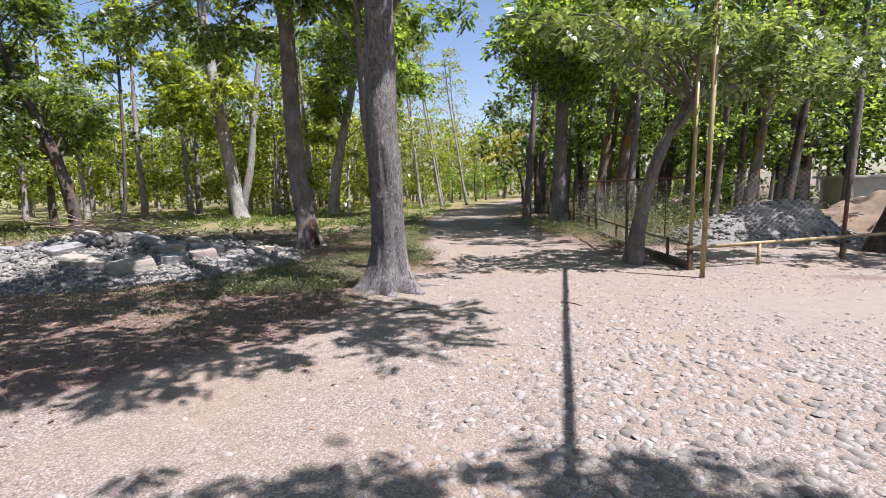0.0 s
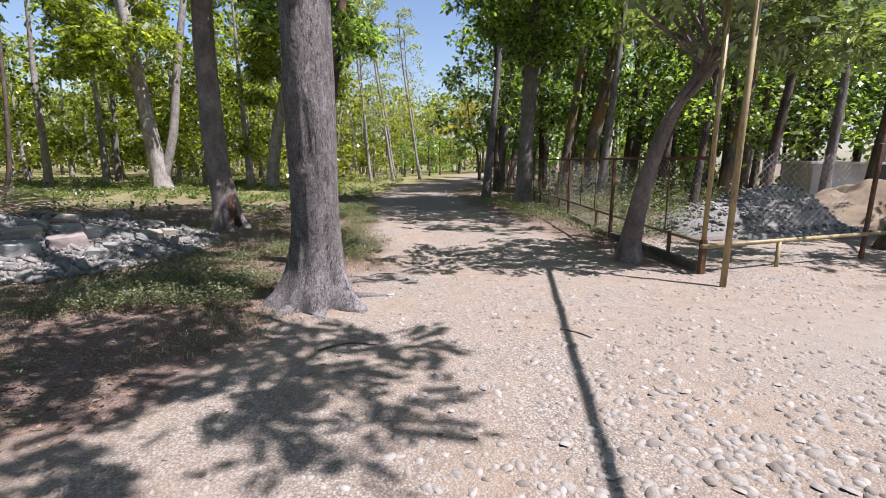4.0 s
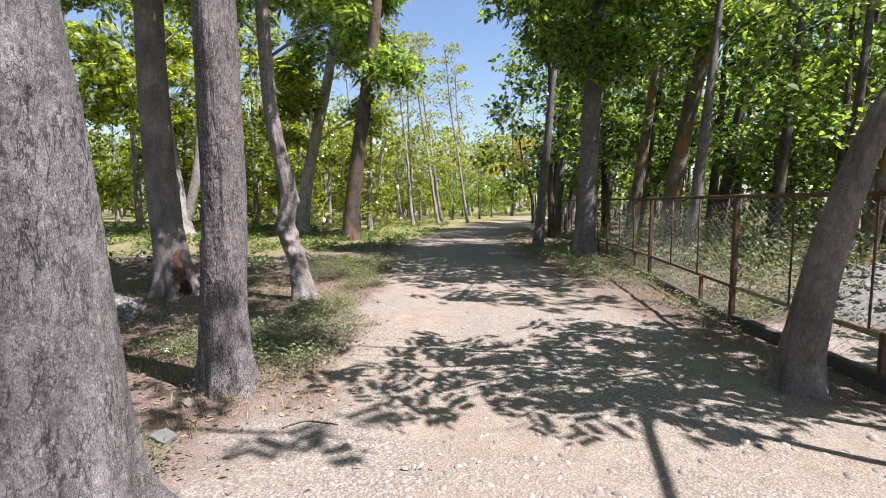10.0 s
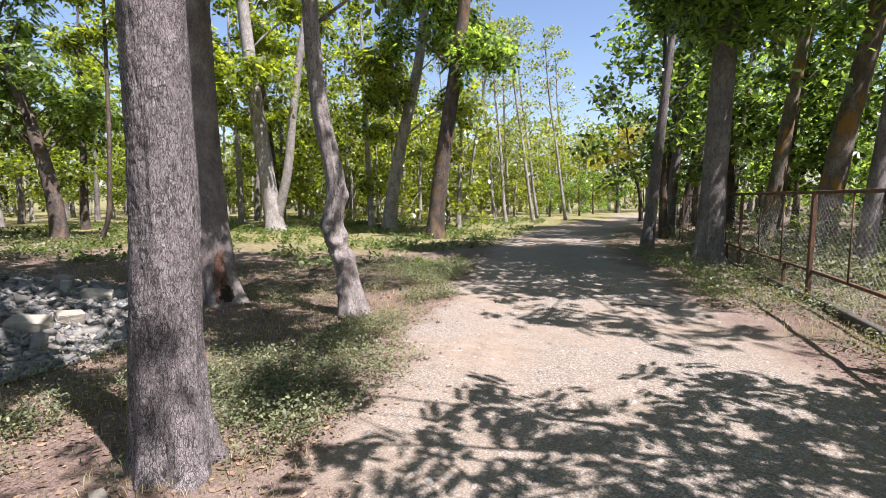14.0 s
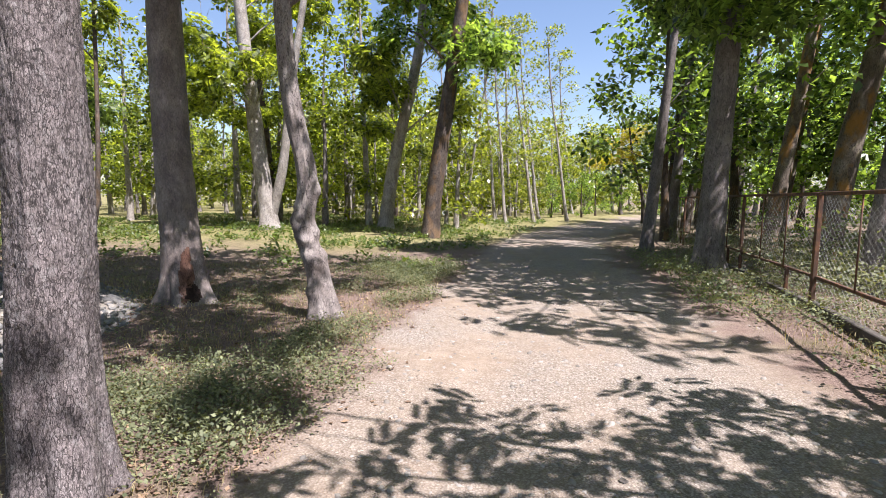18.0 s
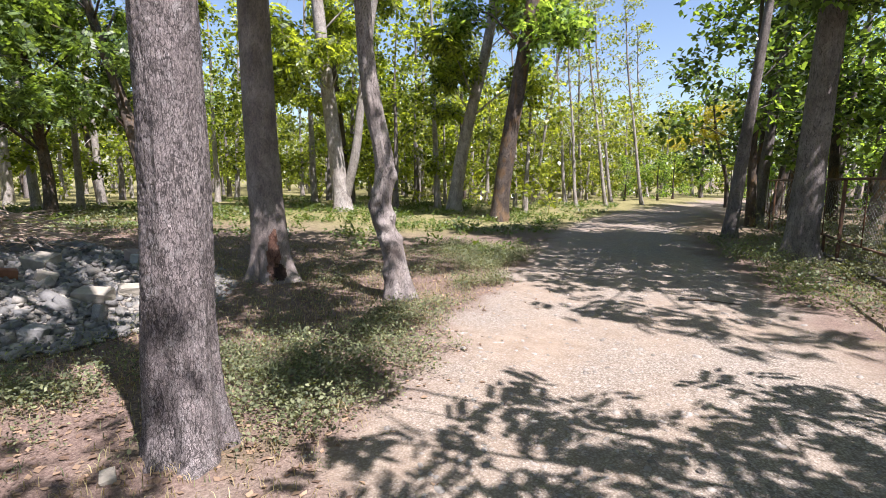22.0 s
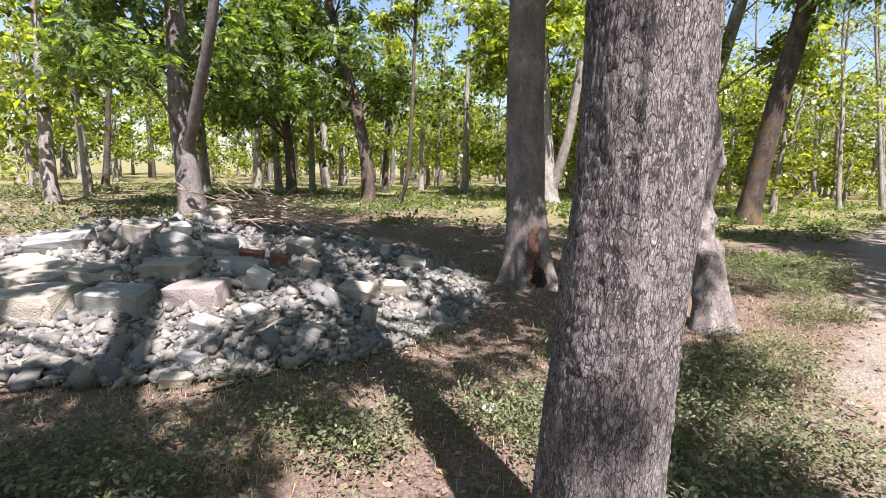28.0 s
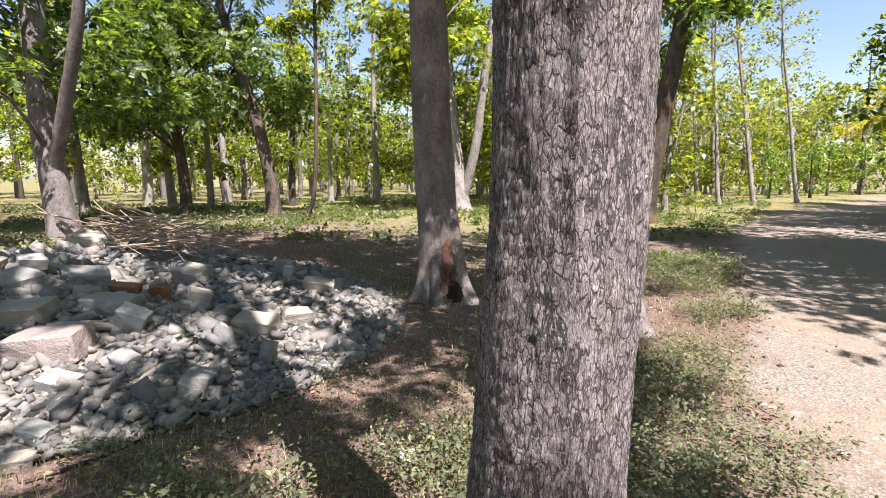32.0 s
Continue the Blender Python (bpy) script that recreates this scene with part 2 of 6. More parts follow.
def leafy(name, base, second, light=0.45, rough=0.40):
    """Leaves: two greens that vary from leaf to leaf, a waxy face, light shining through."""
    m, nodes, links, b = material(name, rough, 0.6)
    geo = nodes.new("ShaderNodeNewGeometry")
    r = ramp(nodes, [(0.0, base), (0.75, second), (1.0, tuple(1.5 * x for x in second))])
    links.new(geo.outputs["Random Per Island"], r.inputs[0])
    links.new(r.outputs[0], b.inputs["Base Color"])
    t = nodes.new("ShaderNodeBsdfTranslucent")
    bright = mixed(nodes, links, r.outputs[0], (2.4, 2.2, 0.8), 1.0, "MULTIPLY")
    links.new(bright, t.inputs["Color"])
    mx = nodes.new("ShaderNodeMixShader")
    mx.inputs[0].default_value = light
    links.new(b.outputs[0], mx.inputs[1])
    links.new(t.outputs[0], mx.inputs[2])
    links.new(mx.outputs[0], nodes["Material Output"].inputs["Surface"])
    return m


def stony(name, colours, scale=6.0, rough=0.85, per_island=True, bump=0.006):
    """Stone whose colour changes from piece to piece, with mottling and a grainy face."""
    m, nodes, links, b = material(name, rough, 0.25)
    pick = nodes.new("ShaderNodeNewGeometry").outputs["Random Per Island"] if per_island else nodes.new("ShaderNodeObjectInfo").outputs["Random"]
    r = ramp(nodes, [(i / max(1, len(colours) - 1), c) for i, c in enumerate(colours)])
    links.new(pick, r.inputs[0])
    n1 = node(nodes, "TexNoise", Scale=scale, Detail=6.0, Roughness=0.65)
    links.new(coords(nodes, links), n1.inputs["Vector"])
    sp = ramp(nodes, [(0.3, (0.62, 0.62, 0.62)), (0.7, (1.2, 1.2, 1.2))])
    links.new(n1.outputs["Fac"], sp.inputs[0])
    links.new(mixed(nodes, links, r.outputs[0], sp.outputs[0], 0.75, "MULTIPLY"), b.inputs["Base Color"])
    n2 = node(nodes, "TexNoise", Scale=scale * 9, Detail=4.0)
    links.new(coords(nodes, links), n2.inputs["Vector"])
    bumped(nodes, links, b, n2.outputs["Fac"], 0.6, bump)
    return m


def painted(name, colour, under, rough=0.55, worn=0.5, metal=0.0):
    """Painted or rusting steel: paint broken by patches of what lies under it."""
    m, nodes, links, b = material(name, rough, 0.4)
    n = node(nodes, "TexNoise", Scale=14.0, Detail=8.0, Roughness=0.7)
    links.new(coords(nodes, links, (1, 1, 0.4)), n.inputs["Vector"])
    r = ramp(nodes, [(worn - 0.08, under), (worn + 0.08, colour)])
    links.new(n.outputs["Fac"], r.inputs[0])
    links.new(r.outputs[0], b.inputs["Base Color"])
    b.inputs["Metallic"].default_value = metal
    bumped(nodes, links, b, n.outputs["Fac"], 0.4, 0.003)
    return m


def ground_material():
    """One sheet: pebbly track, bare trodden earth, leaf litter and thin grass, mixed by the sheet's zone layers."""
    m, nodes, links, b = material("ground_mixed", 0.95, 0.12)
    zone = nodes.new("ShaderNodeAttribute")
    zone.attribute_name = "zone"
    sep = nodes.new("ShaderNodeSeparateColor")
    links.new(zone.outputs["Color"], sep.inputs[0])
    v = coords(nodes, links)

    def noise_of(scale, detail=6.0, roughness=0.6):
        n = node(nodes, "TexNoise", Scale=scale, Detail=detail, Roughness=roughness)
        links.new(v, n.inputs["Vector"])
        return n.outputs["Fac"]
    n_big, n_mid, n_fine = noise_of(0.6), noise_of(5.0), noise_of(45.0, 8.0, 0.75)
    # fine gravel of the track
    peb = nodes.new("ShaderNodeTexVoronoi")
    peb.inputs["Scale"].default_value = 64.0
    links.new(v, peb.inputs["Vector"])
    peb_tone = ramp(nodes, [(0.0, (0.167, 0.139, 0.115)), (0.5, (0.288, 0.247, 0.208)), (1.0, (0.415, 0.372, 0.325))])
    links.new(peb.outputs["Color"], peb_tone.inputs[0])
    # darkened cell rims paint in the shade between the small stones
    edge = ramp(nodes, [(0.25, (1, 1, 1)), (0.75, (0.32, 0.295, 0.265))])
    links.new(peb.outputs["Distance"], edge.inputs[0])
    gravel = mixed(nodes, links, peb_tone.outputs[0], edge.outputs[0], 0.6, "MULTIPLY")
    dust = ramp(nodes, [(0.3, (0.194, 0.141, 0.101)), (0.7, (0.308, 0.242, 0.181))])
    links.new(n_mid, dust.inputs[0])
    cover = ramp(nodes, [(0.38, (0, 0, 0)), (0.66, (0.75, 0.75, 0.75))])
    links.new(n_big, cover.inputs[0])
    track = mixed(nodes, links, gravel, dust.outputs[0], cover.outputs[0])
    # pale fine sand in the open yard
    sand = ramp(nodes, [(0.2, (0.214, 0.184, 0.148)), (0.8, (0.267, 0.234, 0.193))])
    links.new(n_mid, sand.inputs[0])
    track = mixed(nodes, links, track, sand.outputs[0], sep.outputs[2])
    # litter under the trees
    litter = ramp(nodes, [(0.3, (0.066, 0.045, 0.037)), (0.5, (0.152, 0.106, 0.087)), (0.68, (0.269, 0.204, 0.168))])
    links.new(n_fine, litter.inputs[0])
    turf = ramp(nodes, [(0.3, (0.077, 0.066, 0.036)), (0.7, (0.160, 0.140, 0.071))])
    links.new(n_fine, turf.inputs[0])
    patch = ramp(nodes, [(0.53, (0, 0, 0)), (0.72, (0.7, 0.7, 0.7))])
    links.new(noise_of(1.3, 5.0), patch.inputs[0])
    wood = mixed(nodes, links, litter.outputs[0], turf.outputs[0], patch.outputs[0])
    # open dry grass further off
    dry = ramp(nodes, [(0.3, (0.075, 0.085, 0.025)), (0.65, (0.26, 0.22, 0.11))])
    links.new(n_mid, dry.inputs[0])
    wood = mixed(nodes, links, wood, dry.outputs[0], sep.outputs[1])
    links.new(mixed(nodes, links, wood, track, sep.outputs[0]), b.inputs["Base Color"])
    h = mixed(nodes, links, n_fine, peb.outputs["Distance"], 0.4)
    bumped(nodes, links, b, h, 0.85, 0.022)
    return m


BARK_GREY = bark("bark_grey_plated", (0.112, 0.097, 0.090), (0.175, 0.156, 0.147), (0.250, 0.225, 0.212), 1.0, 0.0, 0.012, 0.7)
BARK_PLATED = plated_bark("bark_grey_flaking", (0.108, 0.097, 0.095), (0.164, 0.150, 0.147), (0.220, 0.206, 0.202), (0.30, 0.287, 0.277), 66.0, 0.48, 0.050, 0.52, 0.76, 0.030)
BARK_FISSURED = plated_bark("bark_grey_fissured", (0.133, 0.115, 0.114), (0.202, 0.178, 0.175), (0.267, 0.241, 0.235), (0.327, 0.303, 0.295), 64.0, 0.30, 0.056, 0.42, 0.80, 0.030)
BARK_SMOOTH = bark("bark_brown_smooth", (0.113, 0.094, 0.086), (0.174, 0.148, 0.137), (0.260, 0.227, 0.207), 1.8, 0.0, 0.006, 0.4)
BARK_PALE = bark("bark_pale", (0.168, 0.147, 0.128), (0.300, 0.275, 0.246), (0.387, 0.362, 0.334), 1.0, 0.0, 0.010, 0.6)
BARK_KNOTTY = bark("bark_knotty_greyish", (0.13, 0.108, 0.098), (0.235, 0.205, 0.190), (0.33, 0.298, 0.278), 1.3, 0.0, 0.012, 0.75)
SCARWOOD = bark("scar_wood_reddish", (0.07, 0.034, 0.024), (0.13, 0.070, 0.050), (0.20, 0.125, 0.095), 1.4, 0.0, 0.012, 0.8)
SCARSHADE = bark("scar_hollow_shade", (0.02, 0.012, 0.010), (0.035, 0.022, 0.018), (0.06, 0.040, 0.033), 1.4, 0.0, 0.012, 0.8)
BARK_LICHEN = bark("bark_lichen", (0.094, 0.074, 0.058), (0.164, 0.136, 0.109), (0.257, 0.226, 0.183), 1.0, 0.75, 0.010)
BARK_DARK = bark("bark_dark", (0.051, 0.041, 0.035), (0.086, 0.072, 0.062), (0.148, 0.125, 0.109), 1.0, 0.15, 0.010)
BARK_BROWN = bark("bark_dark_brown", (0.056, 0.044, 0.036), (0.094, 0.075, 0.062), (0.150, 0.125, 0.106), 1.0, 0.25, 0.010)
LEAF_DARK = leafy("leaf_dark_green", (0.014, 0.032, 0.008), (0.159, 0.241, 0.063), 0.55, 0.26)
# lit and shaded foliage put into leaf colour: two paler tones, one deeper
LEAF_LIT = leafy("leaf_lit_yellow_green", (0.019, 0.036, 0.006), (0.177, 0.221, 0.029), 0.56, 0.40)
LEAF_SUNLIT = leafy("leaf_sunlit_yellow_green", (0.036, 0.060, 0.010), (0.184, 0.216, 0.034), 0.55, 0.30)
LEAF_SHADE = leafy("leaf_shaded_deep_green", (0.013, 0.027, 0.007), (0.108, 0.164, 0.040), 0.50, 0.42)
LEAF_ASH = leafy("leaf_pinnate_green", (0.034, 0.058, 0.022), (0.150, 0.195, 0.088), 0.36, 0.22)
LEAF_AUTUMN = leafy("leaf_turning_yellow", (0.16, 0.15, 0.012), (0.30, 0.27, 0.022), 0.5)
WEED = leafy("weed_leaf", (0.042, 0.055, 0.022), (0.140, 0.152, 0.075), 0.25, 0.7)
BUSH = leafy("bush_leaf", (0.031, 0.050, 0.016), (0.106, 0.131, 0.053), 0.35, 0.55)
STRAW = leafy("dry_grass", (0.150, 0.118, 0.062), (0.287, 0.237, 0.138), 0.25, 0.8)
GROUND = ground_material()
PEBBLE = stony("river_pebble", [(0.140, 0.121, 0.104), (0.211, 0.187, 0.161), (0.274, 0.246, 0.216), (0.233, 0.211, 0.187), (0.315, 0.286, 0.254)], 9.0, 0.8)
PEBBLE_ONE = stony("river_pebble_single", [(0.164, 0.143, 0.123), (0.233, 0.211, 0.183), (0.292, 0.266, 0.233)], 9.0, 0.8, False)
RUBBLE = stony("rubble_stone", [(0.077, 0.076, 0.074), (0.193, 0.186, 0.175), (0.131, 0.130, 0.128), (0.308, 0.281, 0.240), (0.223, 0.209, 0.187), (0.108, 0.102, 0.098), (0.254, 0.227, 0.194), (0.162, 0.159, 0.153)], 14.0, 0.95)
RUBBLE_ONE = stony("rubble_stone_single", [(0.085, 0.083, 0.081), (0.201, 0.193, 0.182), (0.131, 0.130, 0.128), (0.300, 0.275, 0.237), (0.170, 0.162, 0.151), (0.231, 0.217, 0.194)], 14.0, 0.95, False)
STONE_BLUE = stony("stone_blue_grey", [(0.249, 0.243, 0.229)], 7.0, 0.95, False, 0.02)
STONE_PINK = stony("stone_pinkish", [(0.261, 0.214, 0.196)], 7.0, 0.95, False, 0.02)
STONE_WHITE = stony("stone_white", [(0.344, 0.338, 0.320)], 8.0, 0.8, False)
BRICK = stony("brick_red", [(0.196, 0.089, 0.051)], 10.0, 0.9, False)
SANDHEAP = stony("sand_heap", [(0.196, 0.148, 0.101)], 4.0, 0.95, False, 0.03)
GRAVELHEAP = stony("gravel_heap", [(0.201, 0.193, 0.178)], 20.0, 0.95, False, 0.02)
HEAPSOIL = stony("grey_stone_dust", [(0.237, 0.211, 0.175)], 14.0, 0.95, False, 0.03)
YELLOW = painted("tan_paint_worn", (0.289, 0.228, 0.109), (0.173, 0.116, 0.061), 0.55, 0.44)
RUST = painted("rusty_steel", (0.083, 0.047, 0.032), (0.173, 0.079, 0.037), 0.85, 0.45)
WIRE = painted("galvanised_wire", (0.332, 0.326, 0.310), (0.130, 0.087, 0.058), 0.5, 0.4, 0.6)
KERBSTONE = stony("dark_concrete", [(0.094, 0.083, 0.072)], 8.0, 0.95, False)
PLASTER = stony("white_plaster", [(0.520, 0.506, 0.477)], 1.2, 0.9, False, 0.004)
DRYWOOD = painted("dry_branch", (0.361, 0.275, 0.196), (0.217, 0.151, 0.101), 0.9, 0.45)
GLASS_AND_SHADE, _n, _l, _b = material("dark_glass_and_doorway_shade", 0.1, 0.5)
_b.inputs["Base Color"].default_value = (0.03, 0.035, 0.04, 1)
PAPER, _n, _l, _b = material("white_litter", 0.7, 0.3)
_b.inputs["Base Color"].default_value = (0.65, 0.65, 0.64, 1)

STONE_GREY = stony("stone_plain_grey", [(0.142, 0.140, 0.130)], 7.0, 0.95, False, 0.02)
STONE_SAND = stony("stone_tawny", [(0.296, 0.264, 0.216)], 7.0, 0.95, False, 0.02)
WEED_BRIGHT = leafy("ground_plant_bright", (0.037, 0.061, 0.012), (0.079, 0.115, 0.024), 0.35)
LITTER = leafy("fallen_leaf", (0.085, 0.048, 0.030), (0.219, 0.146, 0.094), 0.1, 0.85)

# ---- building blocks ----
def lattice(seed):
    return np.random.RandomState(seed).rand(4096)


def soft_noise(p, seed=1):
    """Smooth value noise in -1..1 at points p (n, 3)."""
    p = np.asarray(p, float)
    tab = lattice(seed)
    i = np.floor(p).astype(np.int64)
    f = p - i
    f = f * f * (3 - 2 * f)
    out = np.zeros(len(p))
    for dx in (0, 1):
        for dy in (0, 1):
            for dz in (0, 1):
                h = ((i[:, 0] + dx) * 73856093 ^ (i[:, 1] + dy) * 19349663 ^ (i[:, 2] + dz) * 83492791) & 4095
                w = (f[:, 0] if dx else 1 - f[:, 0]) * (f[:, 1] if dy else 1 - f[:, 1]) * (f[:, 2] if dz else 1 - f[:, 2])
                out += w * tab[h]
    return 2 * out - 1


def linked(name, verts, faces, mat, parent=None, smooth=False, label=""):
    """One mesh object from arrays of verts (n, 3) and faces (m, k), k fixed, or a list of faces."""
    me = bpy.data.meshes.new(name)
    if isinstance(faces, np.ndarray):
        k = faces.shape[1]
        me.vertices.add(len(verts))
        me.vertices.foreach_set("co", np.asarray(verts, np.float32).ravel())
        me.loops.add(faces.size)
        me.loops.foreach_set("vertex_index", faces.astype(np.int32).ravel())
        me.polygons.add(len(faces))
        me.polygons.foreach_set("loop_start", np.arange(0, faces.size, k, dtype=np.int32))
        me.polygons.foreach_set("loop_total", np.full(len(faces), k, np.int32))
        me.update(calc_edges=True)
        me.validate()
    else:
        me.from_pydata([tuple(v) for v in verts], [], [tuple(f) for f in faces])
    if smooth:
        me.polygons.foreach_set("use_smooth", np.ones(len(me.polygons), bool))
    me.materials.append(mat)
    ob = new(name, me)
    if parent:
        ob.parent = parent
    if label:
        ob["label"] = label
    return ob


def part(name, bm, mat, parent, label=""):
    me = bpy.data.meshes.new(name)
    bm.to_mesh(me)
    bm.free()
    me.materials.append(mat)
    ob = new(name, me)
    ob.parent = parent
    if label:
        ob["label"] = label
    return ob


def empty(name, x, y, z=0.0, rz=0.0):
    ob = new(name)
    ob.empty_display_size = 0.1
    ob.matrix_world = pose(x, y, z, 0, 0, rz)
    return ob


def tube(points, radii, segs=12, closed=True):
    """Verts and quad faces of a tube along points, with end caps fanned into quads."""
    P = np.asarray(points, float)
    n = len(P)
    R = np.broadcast_to(np.asarray(radii, float), (n,))
    T = np.gradient(P, axis=0)
    T /= np.linalg.norm(T, axis=1)[:, None]
    ref = np.where(np.abs(T[:, 2:3]) > 0.9, np.array([[1.0, 0, 0]]), np.array([[0, 0, 1.0]]))
    if abs(T[0, 2]) > 0.5:
        ref = np.repeat(np.array([[1.0, 0, 0]]), n, 0)
    A = np.cross(T, ref)
    A /= np.linalg.norm(A, axis=1)[:, None]
    B = np.cross(T, A)
    th = np.linspace(0, 2 * np.pi, segs, endpoint=False)
    V = P[:, None] + R[:, None, None] * (np.cos(th)[None, :, None] * A[:, None] + np.sin(th)[None, :, None] * B[:, None])
    V = V.reshape(-1, 3)
    i, j = np.meshgrid(np.arange(n - 1), np.arange(segs), indexing="ij")
    a, b = i * segs + j, i * segs + (j + 1) % segs
    Fq = np.stack([a, b, b + segs, a + segs], -1).reshape(-1, 4)
    if closed:
        c0, c1 = len(V), len(V) + 1
        V = np.vstack([V, P[:1], P[-1:]])
        j = np.arange(0, segs - segs % 2, 2)
        lo = np.stack([np.full_like(j, c0), (j + 2) % segs, j + 1, j], -1)
        hi = (n - 1) * segs + np.stack([j, j + 1, (j + 2) % segs], -1)
        hi = np.concatenate([np.full((len(j), 1), c1), hi], 1)
        Fq = np.vstack([Fq, lo, hi])
    return V, Fq


def gather(pieces):
    """Joins (verts, faces) pieces into one."""
    vs, fs, n = [], [], 0
    for v, f in pieces:
        vs.append(v)
        fs.append(np.asarray(f) + n)
        n += len(v)
    return np.vstack(vs), np.vstack(fs)


def smooth_line(points, n):
    """A Catmull-Rom line through points, n samples."""
    P = np.asarray(points, float)
    if len(P) == 2:
        return P[0] + (P[1] - P[0]) * np.linspace(0, 1, n)[:, None]
    Q = np.vstack([2 * P[0] - P[1], P, 2 * P[-1] - P[-2]])
    s = np.linspace(0, len(P) - 1 - 1e-6, n)
    i, f = s.astype(int), (s % 1)[:, None]
    a, b, c, d = Q[i], Q[i + 1], Q[i + 2], Q[i + 3]
    return 0.5 * (2 * b + (c - a) * f + (2 * a - 5 * b + 4 * c - d) * f ** 2 + (3 * b - a - 3 * c + d) * f ** 3)


# ---- trees ----
def plates(u, v, around, seed):
    """Jittered cells over a trunk: how far each point lies from its cell's edge, and a tone for each cell. u closes after `around` cells."""
    rs = np.random.RandomState(seed)
    ju, jv, tones = rs.rand(around, 997), rs.rand(around, 997), rs.rand(around, 997)
    iu, iv = np.floor(u).astype(int), np.floor(v).astype(int)
    best, second, tone = np.full(u.shape, 9.0), np.full(u.shape, 9.0), np.zeros(u.shape)
    for du in (-1, 0, 1):
        for dv in (-1, 0, 1):
            a, b = (iu + du) % around, (iv + dv) % 997
            x = np.abs(iu + du + 0.15 + 0.7 * ju[a, b] - u)
            y = np.abs(iv + dv + 0.15 + 0.7 * jv[a, b] - v)
            d = 0.6 * np.maximum(x, y) + 0.4 * np.hypot(x, y)
            closer = d < best
            second = np.where(closer, best, np.minimum(second, d))
            tone = np.where(closer, tones[a, b], tone)
            best = np.minimum(best, d)
    return second - best, tone


def trunk_mesh(line, r0, r1, flare, segs, fine, seed, lumps=0.05, crack=0.0, cell=0.045, knots=(), tall=2.0):
    """A trunk along line (from the root up): swollen, lobed foot, uneven girth, plated bark where crack > 0."""
    top = np.asarray(line, float)
    length = np.linalg.norm(np.diff(top, axis=0), axis=1).sum()
    n = max(12, int(length / 0.45))
    if fine:
        low = np.arange(-0.15, fine[0], fine[1])
        z = np.concatenate([low, np.linspace(fine[0], length, max(6, int((length - fine[0]) / 0.4)))])
    else:
        z = np.linspace(-0.15, length, n)
    P = smooth_line(top, 200)
    cum = np.concatenate([[0], np.cumsum(np.linalg.norm(np.diff(P, axis=0), axis=1))])
    C = np.stack([np.interp(np.maximum(z, 0), cum, P[:, k]) for k in range(3)], 1)
    C[:, 2] += np.minimum(z, 0)
    t = np.clip(z / length, 0, 1)
    R = r0 + (r1 - r0) * t ** 0.9
    foot = flare * (0.88 * np.exp(-np.maximum(z, 0) / 0.25) + 0.16 * np.exp(-np.maximum(z, 0) / 0.75))
    th = np.linspace(0, 2 * np.pi, segs, endpoint=False)
    rs = np.random.RandomState(seed)
    ph = rs.rand(4) * 6.28
    lobes = 0.55 + 0.30 * np.sin(3 * th + ph[0]) + 0.25 * np.sin(5 * th + ph[1]) + 0.15 * np.sin(8 * th + ph[2])
    Z, TH = np.meshgrid(z, th, indexing="ij")
    rad = R[:, None] * (1 + 0 * TH) + foot[:, None] * lobes[None]
    q = np.stack([np.cos(TH) * 1.3, np.sin(TH) * 1.3, Z * 0.8 + seed], -1).reshape(-1, 3)
    rad += (R[:, None] * lumps) * (soft_noise(q * 1.6, seed) + 0.5 * soft_noise(q * 4.1, seed + 1)).reshape(rad.shape)
    for kz, kth, kr, kh in knots:
        d2 = ((Z - kz) / kr) ** 2 + (np.angle(np.exp(1j * (TH - kth))) * R[:, None] / kr) ** 2
        rad += kh * np.exp(-d2)
    look_of = None
    if crack:
        def wave(u, v, k):
            q2 = np.stack([np.cos(TH) * r0 / u, np.sin(TH) * r0 / u, Z / v], -1).reshape(-1, 3)
            return (soft_noise(q2, seed + k) + 0.45 * soft_noise(q2 * 2.1, seed + k + 1)).reshape(rad.shape)
        ragged = wave(0.010, 0.014, 20)
        bend, sway = 0.40 * wave(0.05, 0.07, 22) + 0.16 * ragged, 0.40 * wave(0.06, 0.06, 24)
        edge, tone = plates(TH * r0 / cell + bend, Z / (cell * tall) + sway, max(3, round(2 * np.pi * r0 / cell)), seed)
        seam = np.clip(1 - edge / 0.30, 0, 1)
        furrow = np.exp(-((wave(cell * 1.5, cell * 7.0, 30) + 0.10 * ragged) / 0.07) ** 2) * np.clip(0.30 + 0.9 * wave(0.12, 0.25, 31), 0, 1)
        rad += crack * (0.8 * (tone - 0.5) + 0.25 * ragged - 0.8 * seam - 1.4 * furrow)
        look_of = np.stack([furrow, tone, 0 * furrow, 1 + 0 * furrow], -1).reshape(-1, 4)
    V = np.stack([C[:, 0:1] + rad * np.cos(TH), C[:, 1:2] + rad * np.sin(TH), np.broadcast_to(C[:, 2:3], rad.shape)], -1).reshape(-1, 3)
    m = len(z)
    i, j = np.meshgrid(np.arange(m - 1), np.arange(segs), indexing="ij")
    a, b = i * segs + j, i * segs + (j + 1) % segs
    return V, np.stack([a, b, b + segs, a + segs], -1).reshape(-1, 4), look_of


